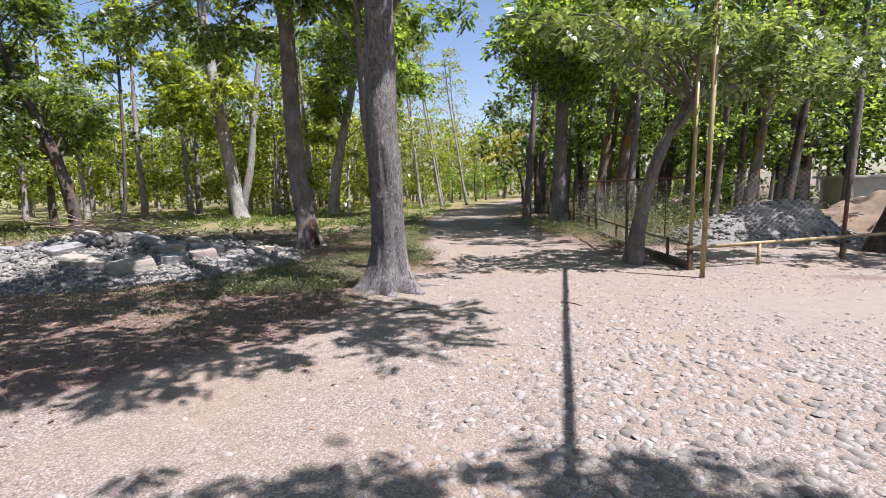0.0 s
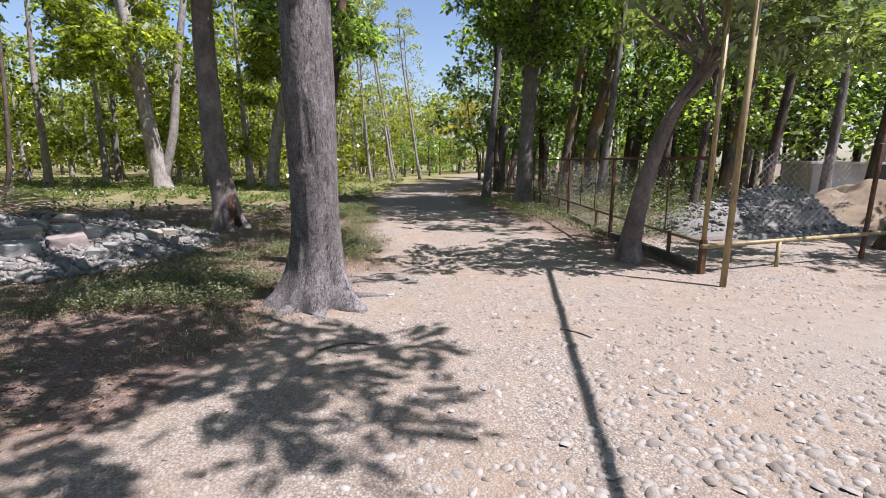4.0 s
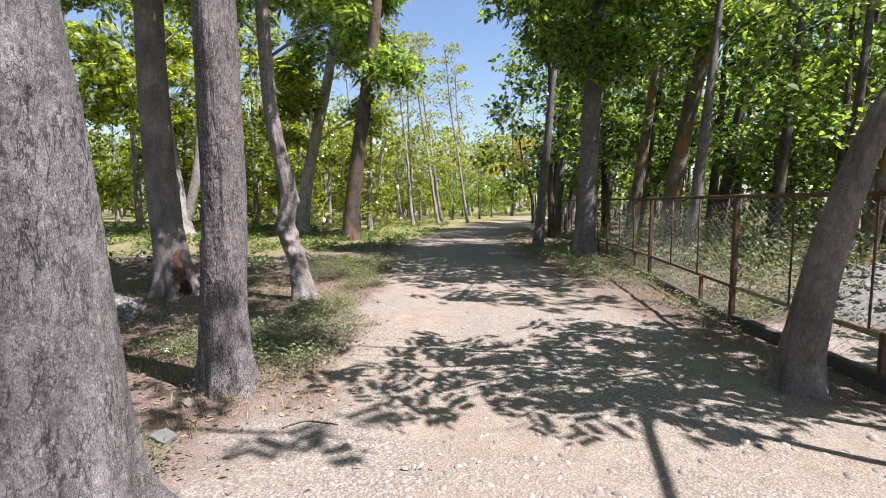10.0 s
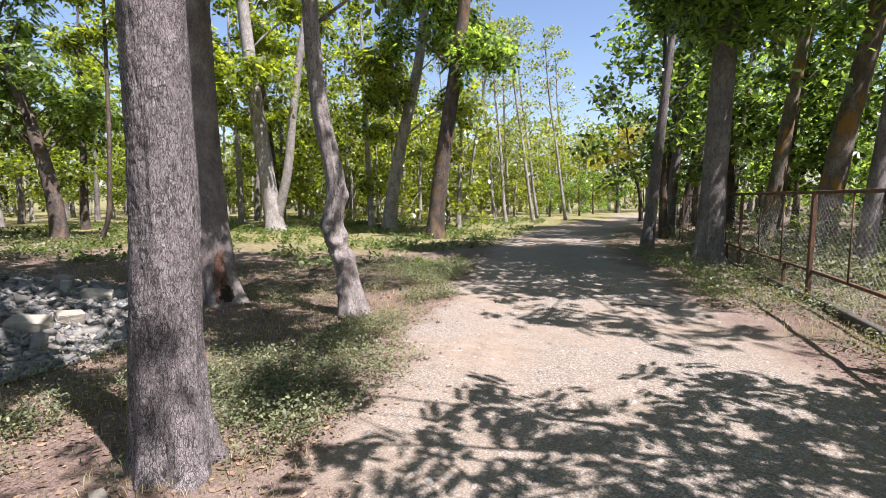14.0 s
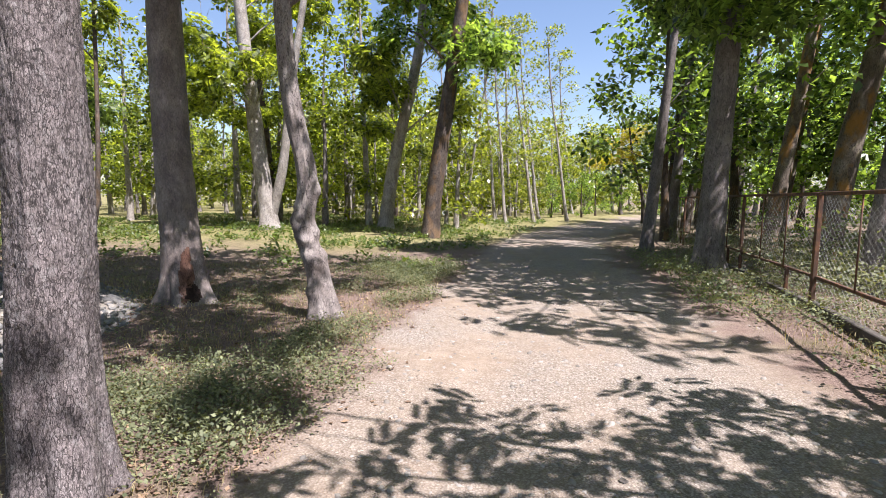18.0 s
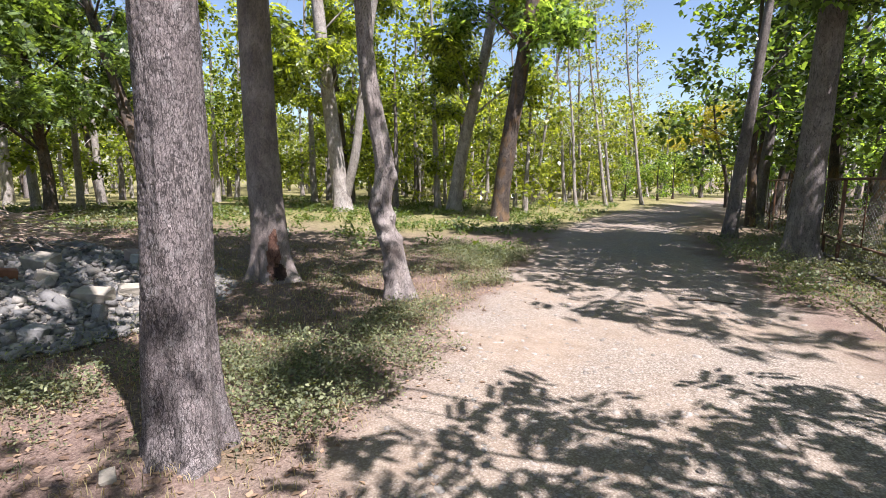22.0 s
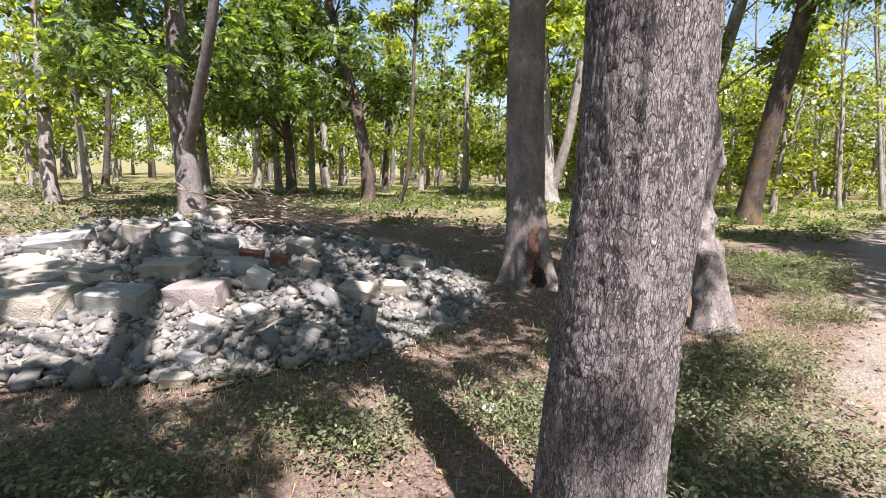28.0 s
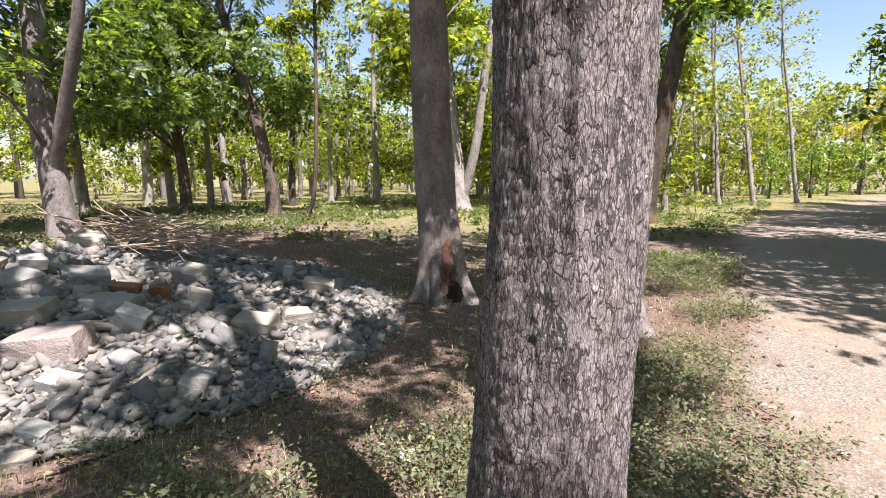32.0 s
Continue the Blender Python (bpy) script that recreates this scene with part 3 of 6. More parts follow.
def leaf_cloud(spots, count, size, seed, spray=0, droop=0.35):
    """Leaves scattered in clumps. spots: (x, y, z, rx, rz) clump ellipsoids. spray: leaflets on one stalk, or 0 for single leaves."""
    rs = np.random.RandomState(seed)
    S = np.asarray(spots, float)
    wgt = (S[:, 3] ** 2 * S[:, 4])
    k = rs.choice(len(S), count, p=wgt / wgt.sum())
    d = rs.normal(size=(count, 3))
    d /= np.linalg.norm(d, axis=1)[:, None]
    d *= (rs.rand(count) ** 0.45)[:, None]
    C = S[k, :3] + d * np.stack([S[k, 3], S[k, 3], S[k, 4]], 1)
    az = rs.rand(count) * 2 * np.pi
    pitch = -droop + rs.normal(size=count) * 0.45
    roll = rs.normal(size=count) * 0.6
    X = np.stack([np.cos(az) * np.cos(pitch), np.sin(az) * np.cos(pitch), np.sin(pitch)], 1)
    Y0 = np.stack([-np.sin(az), np.cos(az), np.zeros(count)], 1)
    Z0 = np.cross(X, Y0)
    Y = Y0 * np.cos(roll)[:, None] + Z0 * np.sin(roll)[:, None]
    Z = np.cross(X, Y)
    s = size * (0.6 + 0.8 * rs.rand(count))
    if spray:
        tpl = []
        pairs = spray // 2
        for a in range(pairs):
            f = 0.25 + 0.75 * a / pairs
            for side in (-1, 1):
                b = np.array([f, 0, -0.12 * f * f])
                tip = b + np.array([0.22, side * 0.46, -0.10])
                mid = (b + tip) / 2
                w = np.array([0.10, -side * 0.05, 0.02])
                tpl += [b, mid - w, tip, mid + w]
        tpl += [np.array([0.98, 0, -0.12]), np.array([1.2, -0.10, -0.16]), np.array([1.5, 0, -0.26]), np.array([1.2, 0.10, -0.16])]
        T = np.array(tpl)
    else:
        T = np.array([[0, 0, 0], [0.45, -0.33, 0.05], [1.0, 0, -0.10], [0.45, 0.33, 0.05]])
    m = len(T)
    V = C[:, None] + s[:, None, None] * (T[None, :, 0:1] * X[:, None] + T[None, :, 1:2] * Y[:, None] + T[None, :, 2:3] * Z[:, None])
    F = np.arange(count * m).reshape(-1, 4)
    return V.reshape(-1, 3), F


def limbs_of(line, r_top, spots, seed, from_t=0.4):
    """For each clump a limb that leaves the upper trunk and ends in it, forked into a few twigs. One piece for each limb."""
    rs = np.random.RandomState(seed)
    P = smooth_line(line, 60)
    out = []
    for x, y, z, rx, rz in spots:
        cand = [j for j in range(int(60 * from_t), 58) if P[j, 2] < z - 0.2] or [int(60 * from_t)]
        i = cand[int(np.argmin([abs(z - P[j, 2] - 0.7 * np.hypot(P[j, 0] - x, P[j, 1] - y)) for j in cand]))]
        a, b = P[i], np.array([x, y, z])
        span = np.linalg.norm(b - a)
        line2 = smooth_line([a, (a + b) / 2 + np.array([0, 0, 0.10 * span]) + rs.normal(size=3) * 0.05 * span, b], 9)
        r = min(max(0.02, r_top * 0.6), 0.012 + 0.014 * span)
        bits = [tube(line2[::2], np.linspace(r, 0.010, 5), 5)]
        for _ in range(2):
            j = 2 * rs.randint(2, 5)
            e = b + rs.normal(size=3) * np.array([rx, rx, rz]) * 0.6
            bits.append(tube(smooth_line([line2[j], (line2[j] + e) / 2 + rs.normal(size=3) * 0.08, e], 3), np.linspace(r * 0.3, 0.005, 3), 4))
        out.append(gather(bits))
    return out


def crown_spots(line, radius, low, high, n, seed, lopsided=(0, 0), spread=1.0):
    """Uneven clumps round the upper trunk between the heights low and high."""
    rs = np.random.RandomState(seed)
    P = smooth_line(line, 60)
    out = []
    for i in range(n):
        z = low + (high - low) * (i + rs.rand()) / n
        c = P[np.argmin(abs(P[:, 2] - z))]
        f = 0.35 + 0.65 * math.sin(math.pi * min(1, 0.25 + 0.8 * (z - low) / (high - low)))
        a = rs.rand() * 6.283
        d = radius * f * (0.25 + 0.75 * rs.rand())
        out.append((c[0] + d * math.cos(a) + lopsided[0] * rs.rand(), c[1] + d * math.sin(a) + lopsided[1] * rs.rand(), z, spread * radius * (0.24 + 0.22 * rs.rand()), spread * radius * (0.15 + 0.20 * rs.rand())))
    return out


def tree(label, line, r0, r1, flare, bark_mat, leaf_mat, spots, leaves, leaf_size, seed, segs=20, fine=None, lumps=0.06, crack=0.0,
         spray=0, knots=(), forks=(), category="tree", group="trees of the wood", cell=0.045, limbs=99, from_t=0.4, tall=2.0):
    base = np.asarray(line[0], float)
    root = empty("tree", base[0], base[1], base[2])
    rel = np.asarray(line, float) - base
    V, Fq, worn = trunk_mesh(rel, r0, r1, flare, segs, fine, seed, lumps, crack, cell, knots, tall)
    bole = linked("trunk", V, Fq, bark_mat, root, True)
    if worn is not None:
        bole.data.color_attributes.new("bark", "FLOAT_COLOR", "POINT").data.foreach_set("color", worn.astype(np.float32).ravel())
    for fl, fa, fb in forks:
        V, Fq, _ = trunk_mesh(np.asarray(fl, float) - base, fa, fb, 0.0, max(10, segs // 2), None, seed + 9, lumps)
        linked("stem", V, Fq, bark_mat, root, True)
    if spots:
        rel_spots = [(x - base[0], y - base[1], z - base[2], a, b) for x, y, z, a, b in spots]
        for V, Fq in limbs_of(rel, r1, rel_spots[:: max(1, len(rel_spots) // limbs)], seed + 1, from_t):
            linked("limb", V, Fq, bark_mat, root, True)
        V, Fq = leaf_cloud(rel_spots, leaves, leaf_size, seed + 2, spray)
        linked("crown", V, Fq, leaf_mat, root)
    return tagged(root, label, category, group)

# ---- ground ----
ROAD_Y = [-40, 0, 6, 10, 14, 20, 26, 32, 40, 55, 90]
ROAD_L = [-9, -6.0, -1.6, -0.15, -0.25, -0.45, -0.5, 0.2, 2.6, 8.4, 22]
ROAD_R = [14, 13, 10, 4.0, 3.75, 3.2, 3.2, 4.3, 6.4, 12, 26]


def road_mask(x, y):
    w = 0.35 * soft_noise(np.stack([x * 1.7, y * 1.7, 0 * x], 1), 7) + 0.15 * soft_noise(np.stack([x * 6, y * 6, 0 * x], 1), 8)
    inside = np.minimum(x - np.interp(y, ROAD_Y, ROAD_L), np.interp(y, ROAD_Y, ROAD_R) - x) + w
    strip = np.minimum(np.minimum(x - 4.95, 12.8 - x), np.minimum(y - 8.0, 12.3 - y)) + w
    return np.clip(np.maximum(inside, strip) / 0.5 + 0.5, 0, 1)


def ground_height(x, y):
    p = np.stack([x, y, 0 * x], 1)
    r = road_mask(x, y)
    near = np.exp(-np.maximum(0, np.hypot(x, y - 10) - 25) / 20)
    rough = 0.035 * soft_noise(p * 0.5, 11) + 0.02 * soft_noise(p * 1.6, 12) + 0.012 * soft_noise(p * 5.0, 13)
    ruts = -0.03 * np.exp(-((x - np.interp(y, ROAD_Y, ROAD_L) - 1.2) / 0.35) ** 2) * (y > 9)
    return near * (rough * (1 - 0.55 * r) + ruts * r - 0.02 * r) + (1 - near) * 0.25 * soft_noise(p * 0.05, 14)


def axis(fine_lo, fine_hi, step, far):
    out = [np.arange(fine_lo, fine_hi, step)]
    g, lo, hi = step, fine_lo, fine_hi
    left, right = [], []
    while hi < far:
        g *= 1.18
        right.append(hi)
        hi += g
    g = step
    while lo > -far:
        g *= 1.18
        lo -= g
        left.append(lo)
    return np.concatenate([left[::-1], out[0], right])


gx, gy = axis(-13, 9, 0.105, 1500), axis(0.5, 22, 0.105, 1500)
GX, GY = np.meshgrid(gx, gy, indexing="ij")
fx, fy = GX.ravel(), GY.ravel()
V = np.stack([fx, fy, ground_height(fx, fy)], 1)
i, j = np.meshgrid(np.arange(len(gx) - 1), np.arange(len(gy) - 1), indexing="ij")
a = i * len(gy) + j
ground = linked("ground", V, np.stack([a, a + len(gy), a + len(gy) + 1, a + 1], -1).reshape(-1, 4), GROUND, None, True)
tagged(ground, "pebbly dirt track through leaf litter and thin grass", "ground", "", "structure")
zone = ground.data.color_attributes.new("zone", "FLOAT_COLOR", "POINT")
open_grass = np.where(fx > np.interp(fy, ROAD_Y, ROAD_R), 0.25, 1) * np.clip((np.hypot(fx * 0.9, fy) - 20) / 8 + 0.6 * soft_noise(np.stack([fx * .2, fy * .2, 0 * fx], 1), 21), 0, 1)
yard = np.exp(-(((fx - 7.0) / 3.5) ** 2 + ((fy - 6.3) / 1.3) ** 2))
zone.data.foreach_set("color", np.stack([road_mask(fx, fy), open_grass, np.clip(yard * 1.4, 0, 1), np.ones(len(fx))], 1).astype(np.float32).ravel())


def ground_z(x, y):
    return float(ground_height(np.array([float(x)]), np.array([float(y)]))[0])


# ---- named trees ----
SIDE = "trees beside the track"
A_LINE = [(-0.82, 8.12, 0), (-0.80, 8.15, 0.6), (-0.80, 8.12, 1.2), (-0.82, 8.03, 2.0), (-0.83, 7.97, 2.7), (-0.80, 8.0, 5), (-0.80, 8.0, 9), (-0.75, 8.0, 13)]
# crown clumps are unseen overhead, placed where their shade should fall on the ground
TREE_A = tree("thick grey plated-bark tree with spreading roots beside the track", A_LINE, 0.276, 0.13, 0.34, BARK_PLATED, LEAF_DARK,
     [(0.4, 3.4, 7.2, 1.5, 0.5), (-0.9, 2.6, 7.6, 1.4, 0.5), (-1.9, 5.2, 7.0, 1.4, 0.6), (0.9, 5.0, 7.5, 1.0, 0.4), (-2.6, 3.4, 7.6, 1.3, 0.5), (0.0, 6.4, 8.4, 1.0, 0.5),
      (-2.0, 8.4, 9, 0.6, 0.4), (-2.8, 6.6, 8.2, 1.4, 0.6), (-0.4, 8.9, 12, 1.2, 0.7), (2.4, 4.7, 7.6, 1.1, 0.4), (3.2, 3.6, 7.8, 0.9, 0.35), (1.0, 5.0, 7.4, 0.9, 0.4), (1.5, 5.9, 7.4, 0.5, 0.25), (-4.2, 5.4, 8.4, 1.4, 0.6), (0.9, 7.2, 7.8, 0.8, 0.3), (2.6, 7.6, 8.6, 0.6, 0.3), (3.5, 7.6, 7.4, 0.5, 0.25), (3.8, 4.6, 7.8, 0.5, 0.25)],
     2450, 0.30, 101, 190, (3.1, 0.013), 0.06, 0.0035, 9, [(1.5, -2.0, 0.10, 0.015), (2.1, -0.6, 0.07, 0.012), (0.15, -1.6, 0.15, 0.05)] + [(0.25 + 0.055 * k, -0.85 + 0.04 * math.sin(1.3 * k), 0.045, -0.026 + 0.002 * k) for k in range(10)], group=SIDE, cell=0.026, from_t=0.80, tall=1.5)
tree_root = linked("root", *tube(smooth_line([(-0.66, 8.22, 0.03), (-0.45, 8.33, 0.0), (-0.22, 8.40, -0.012), (0.0, 8.42, -0.04)], 12), np.linspace(0.07, 0.025, 12), 14), BARK_PLATED, None, True)
tree_root.parent = TREE_A
for pts, r in [([(-0.95, 8.02, -0.02), (-1.12, 7.72, -0.06), (-1.30, 7.36, -0.07)], 0.16), ([(-0.78, 8.0, -0.03), (-0.74, 7.68, -0.06), (-0.66, 7.36, -0.07)], 0.15), ([(-0.62, 8.04, -0.03), (-0.44, 7.86, -0.05), (-0.26, 7.70, -0.06)], 0.13)]:
    side_root = linked("root", *tube(smooth_line(pts, 10), np.linspace(r, r * 0.35, 10), 14), BARK_PLATED, None, True)
    side_root.parent = TREE_A
    side_root.matrix_parent_inverse = TREE_A.matrix_world.inverted()
tree_root.matrix_parent_inverse = TREE_A.matrix_world.inverted()
C_LINE = [(-0.97, 10.25, 0), (-0.97, 10.235, 0.7), (-0.93, 10.24, 1.9), (-0.95, 10.22, 4), (-1.0, 10.2, 8), (-1.0, 10.2, 12)]
# unseen high clumps, spaced to dapple the verge and the rubble heap
tree("grey plated-bark tree with a split foot in the grass", C_LINE, 0.195, 0.10, 0.13, BARK_FISSURED, LEAF_DARK,
     [(-2.9, 8.6, 7.2, 0.8, 0.4), (0.2, 8.8, 8.2, 1.0, 0.5), (1.2, 9.8, 8.0, 0.5, 0.3), (-1.4, 11.4, 7.4, 0.5, 0.3), (0.6, 11.4, 7.8, 1.2, 0.5), (2.2, 11.0, 8.6, 1.0, 0.4), (-4.4, 9.6, 8.0, 1.0, 0.5), (-0.6, 11.2, 11.5, 1.1, 0.7), (1.4, 7.4, 9.0, 0.4, 0.3), (2.7, 9.7, 7.4, 0.7, 0.3)],
     1300, 0.30, 102, 180, (3.0, 0.011), 0.06, 0.0046, 9, [(0.04 + 0.055 * k, -1.0 + 0.03 * math.sin(k), 0.045, -0.024 + 0.0015 * k) for k in range(12)] + [(1.25, 3.4, 0.08, 0.012)], group=SIDE, cell=0.020, from_t=0.55, tall=2.3)
B_LINE = [(-3.70, 14.55, 0), (-3.82, 14.6, 0.8), (-3.97, 14.68, 1.8), (-4.05, 14.7, 4), (-4.1, 14.7, 9), (-4.1, 14.7, 13)]
# high clumps added for shade on heap and clearing, low ones also in view
TREE_B = tree("smooth dark-barked tree with a scarred bulging foot", B_LINE, 0.275, 0.14, 0.22, BARK_SMOOTH, LEAF_SHADE,
     [(-4.6, 12.6, 7.4, 1.6, 0.7), (-2.4, 13.0, 8.0, 1.5, 0.6), (-5.8, 11.0, 8.2, 1.1, 0.5), (-3.2, 11.6, 8.8, 1.0, 0.5), (-1.6, 14.2, 8.6, 1.4, 0.6), (0.2, 13.0, 8.4, 1.2, 0.5), (-4.8, 15.2, 7.8, 1.7, 0.8), (-2.6, 16.0, 7.6, 1.6, 0.7), (-3.6, 14.2, 12, 2.0, 1.1), (-6.6, 13.4, 8.6, 1.6, 0.7), (1.6, 14.4, 9.0, 1.2, 0.5), (-6.2, 15.4, 6.3, 1.2, 0.5), (-8.4, 15.0, 6.6, 1.2, 0.5), (-2.6, 16.8, 6.2, 1.1, 0.5), (-5.0, 17.4, 6.4, 1.3, 0.5), (-0.6, 16.2, 6.8, 1.0, 0.45), (-7.4, 17.8, 6.6, 1.3, 0.6), (-3.6, 18.6, 7.0, 1.3, 0.6), (-1.2, 18.4, 7.2, 1.1, 0.5), (-9.8, 16.6, 6.8, 1.2, 0.5), (0.6, 17.4, 7.4, 1.0, 0.5)],
     4400, 0.30, 103, 80, (3.0, 0.025), 0.06, 0.004, 9, [(0.85, -1.2, 0.12, -0.05), (0.45, -0.9, 0.14, 0.05), (1.05, -1.6, 0.06, 0.03), (0.65, -1.3, 0.10, -0.04)], group=SIDE, from_t=0.74)


def scar_on(root, turn, z_mid, half_turn, half_z, mat, label):
    """A bare patch on a trunk: the bark's own faces within a ragged oval, lifted 5 mm off it."""
    me = next(c for c in root.children if c.name.startswith("trunk")).data
    pick = []
    for f in me.polygons:
        a = math.atan2(f.center.y, f.center.x) - turn
        d = math.hypot(math.atan2(math.sin(a), math.cos(a)) / half_turn, (f.center.z - z_mid) / half_z)
        if d < 1 + 0.35 * noise.noise(f.center * 9.0):
            pick.append(tuple(f.vertices))
    used = {v: k for k, v in enumerate(sorted({v for f in pick for v in f}))}
    V = [me.vertices[v].co + 0.005 * me.vertices[v].normal for v in used]
    return linked("scar", V, [tuple(used[v] for v in f) for f in pick], mat, root, True, label)


scar_on(TREE_B, -1.0, 0.50, 0.42, 0.40, SCARWOOD, "reddish bare scar in the bark")
# no recess here: the hollow's shade is put on as a dark patch
scar_on(TREE_B, -0.75, 0.22, 0.30, 0.16, SCARSHADE, "dark patch painted for shade in the scar hollow")
tree("slim pale crooked tree with knotted lower trunk", [(-1.44, 14.28, 0), (-1.53, 14.3, 0.6), (-1.72, 14.3, 1.15), (-1.66, 14.3, 1.85), (-1.86, 14.3, 2.8), (-1.98, 14.3, 4.2), (-2.1, 14.3, 8)],
     0.150, 0.07, 0.12, BARK_KNOTTY, LEAF_DARK, crown_spots([(-1.5, 14.3, 0), (-2.0, 14.3, 8)], 1.8, 5.2, 8.5, 7, 9) + [(-0.9, 14.6, 4.7, 0.5, 0.35), (-2.5, 13.8, 4.6, 0.5, 0.35)], 700, 0.28, 104, 56, (3.4, 0.025), 0.12, 0.003, 9,
     [(0.75, -1.2, 0.09, 0.05), (1.15, 0.2, 0.10, 0.06), (1.3, 3.2, 0.10, 0.05), (0.95, -2.0, 0.06, -0.06), (1.7, 0.2, 0.09, 0.045), (0.55, -0.6, 0.07, -0.045), (1.05, -1.1, 0.07, 0.05), (1.28, -1.5, 0.05, -0.05), (0.35, -2.1, 0.08, 0.04), (0.85, 0.4, 0.08, 0.05), (1.5, -2.2, 0.06, 0.035)], group=SIDE)
# clumps reaching over the track are added to throw its leaf shade
tree("leaning brown-barked tree by the wire fence", [(4.06, 10.3, 0), (4.10, 10.29, 0.6), (4.26, 10.27, 1.4), (4.63, 10.25, 2.48), (5.35, 10.2, 3.5), (6.2, 10.0, 4.4)],
     0.165, 0.06, 0.10, BARK_SMOOTH, LEAF_ASH,
     [(3.5, 9.2, 4.2, 0.8, 0.4), (4.3, 8.9, 4.2, 0.8, 0.4), (5.2, 9.2, 4.2, 0.9, 0.45), (4.4, 10.1, 4.5, 0.9, 0.4), (5.5, 10.5, 4.4, 1.0, 0.5), (6.3, 9.6, 4.2, 1.0, 0.5), (3.4, 10.3, 4.6, 0.8, 0.35), (2.2, 9.6, 4.6, 0.6, 0.3), (2.8, 9.0, 4.5, 0.6, 0.3), (1.7, 10.3, 4.8, 0.45, 0.25),
      (6.4, 9.5, 3.5, 0.8, 0.45), (7.6, 9.9, 3.6, 0.9, 0.5), (5.2, 9.4, 3.5, 0.6, 0.35), (8.4, 10.4, 4.0, 0.9, 0.5), (4.6, 11.2, 4.0, 0.8, 0.4), (6.0, 11.0, 3.9, 0.9, 0.5)],
     1080, 0.27, 105, 56, (4.0, 0.025), 0.08, 0.005, 9, [(0.25, -1.6, 0.12, -0.06), (1.3, 0.3, 0.08, 0.025)], [([(4.63, 10.25, 2.48), (5.0, 10.0, 3.0), (5.2, 9.6, 3.9)], 0.07, 0.03), ([(4.9, 10.24, 2.85), (5.1, 10.5, 3.6), (5.3, 10.9, 4.4)], 0.055, 0.03)], group=SIDE, from_t=0.72)
tree("dark trunk leaning over the grass verge", [(-3.3, 27.8, 0), (-2.95, 27.8, 3), (-2.5, 27.8, 6), (-2.05, 27.8, 9.3), (-1.6, 28, 15)], 0.35, 0.18, 0.2, BARK_BROWN, LEAF_DARK,
     crown_spots([(-3.3, 28, 0), (-1.6, 28, 15)], 3.0, 7.0, 15, 15, 31, (-1.5, 0)), 1800, 0.42, 106, 28, spray=9)
tree("pale forked tree with streaked bark", [(-11.6, 29.8, 0), (-12.0, 29.8, 3), (-12.5, 29.8, 7), (-12.9, 29.8, 11), (-13, 29.8, 16)], 0.42, 0.2, 0.25, BARK_PALE, LEAF_LIT,
     crown_spots([(-11.6, 29.8, 0), (-13, 29.8, 16)], 3.6, 5.2, 16, 18, 32), 2600, 0.42, 107, 28, spray=9, forks=[([(-11.6, 29.9, 0.4), (-10.9, 29.9, 3), (-10.5, 29.9, 6), (-9.6, 29.9, 11)], 0.25, 0.14)])
tree("pale tree leaning over the far verge", [(-6.75, 32.4, 0), (-6.2, 32.4, 3.5), (-5.0, 32.4, 8.8), (-4.6, 32.4, 14)], 0.36, 0.17, 0.2, BARK_PALE, LEAF_LIT,
     crown_spots([(-6.7, 32.4, 0), (-4.6, 32.4, 14)], 3.3, 5.0, 14, 16, 33), 2400, 0.42, 108, 24, spray=9)
# hand-set clumps after the crown are mostly unseen, added to shade the track
tree("tall straight tree standing in the fence line", [(4.88, 20.3, 0), (4.98, 20.4, 2), (5.08, 20.4, 5.5), (5.3, 20.4, 9), (5.4, 20.4, 15)], 0.29, 0.15, 0.22, BARK_GREY, LEAF_DARK,
     crown_spots([(4.9, 20.4, 0), (5.4, 20.4, 15)], 3.4, 5.6, 15, 16, 34) + [(6.2, 17.0, 7.4, 1.4, 0.6), (4.2, 17.6, 7.0, 1.4, 0.6), (5.2, 15.4, 7.6, 1.3, 0.5), (6.8, 14.8, 8.0, 1.2, 0.5), (3.2, 19.2, 6.8, 1.4, 0.6), (4.6, 14.4, 8.2, 1.0, 0.4), (5.6, 18.6, 7.2, 1.4, 0.6), (3.4, 16.4, 7.4, 1.2, 0.5), (4.4, 21.6, 6.6, 1.4, 0.6), (6.4, 20.4, 7.4, 1.4, 0.6), (7.4, 16.0, 8.2, 1.2, 0.5), (5.0, 12.9, 8.0, 0.8, 0.35), (6.2, 12.2, 8.2, 0.8, 0.35), (7.4, 12.0, 8.4, 0.7, 0.3), (6.8, 13.4, 8.2, 0.8, 0.35)], 6500, 0.31, 109, 48, (3.0, 0.05), 0.05, 0.006, 9, from_t=0.72)
tree("pale leaning tree behind the wire fence", [(7.6, 21.2, 0), (7.85, 21.2, 2.5), (8.55, 21.2, 6.3), (9.2, 21.2, 9), (9.8, 21.2, 14)], 0.27, 0.14, 0.15, BARK_LICHEN, LEAF_DARK,
     crown_spots([(7.9, 21.2, 0), (9.8, 21.2, 14)], 3.2, 5.6, 14, 14, 35), 1600, 0.36, 110, 28, spray=9)
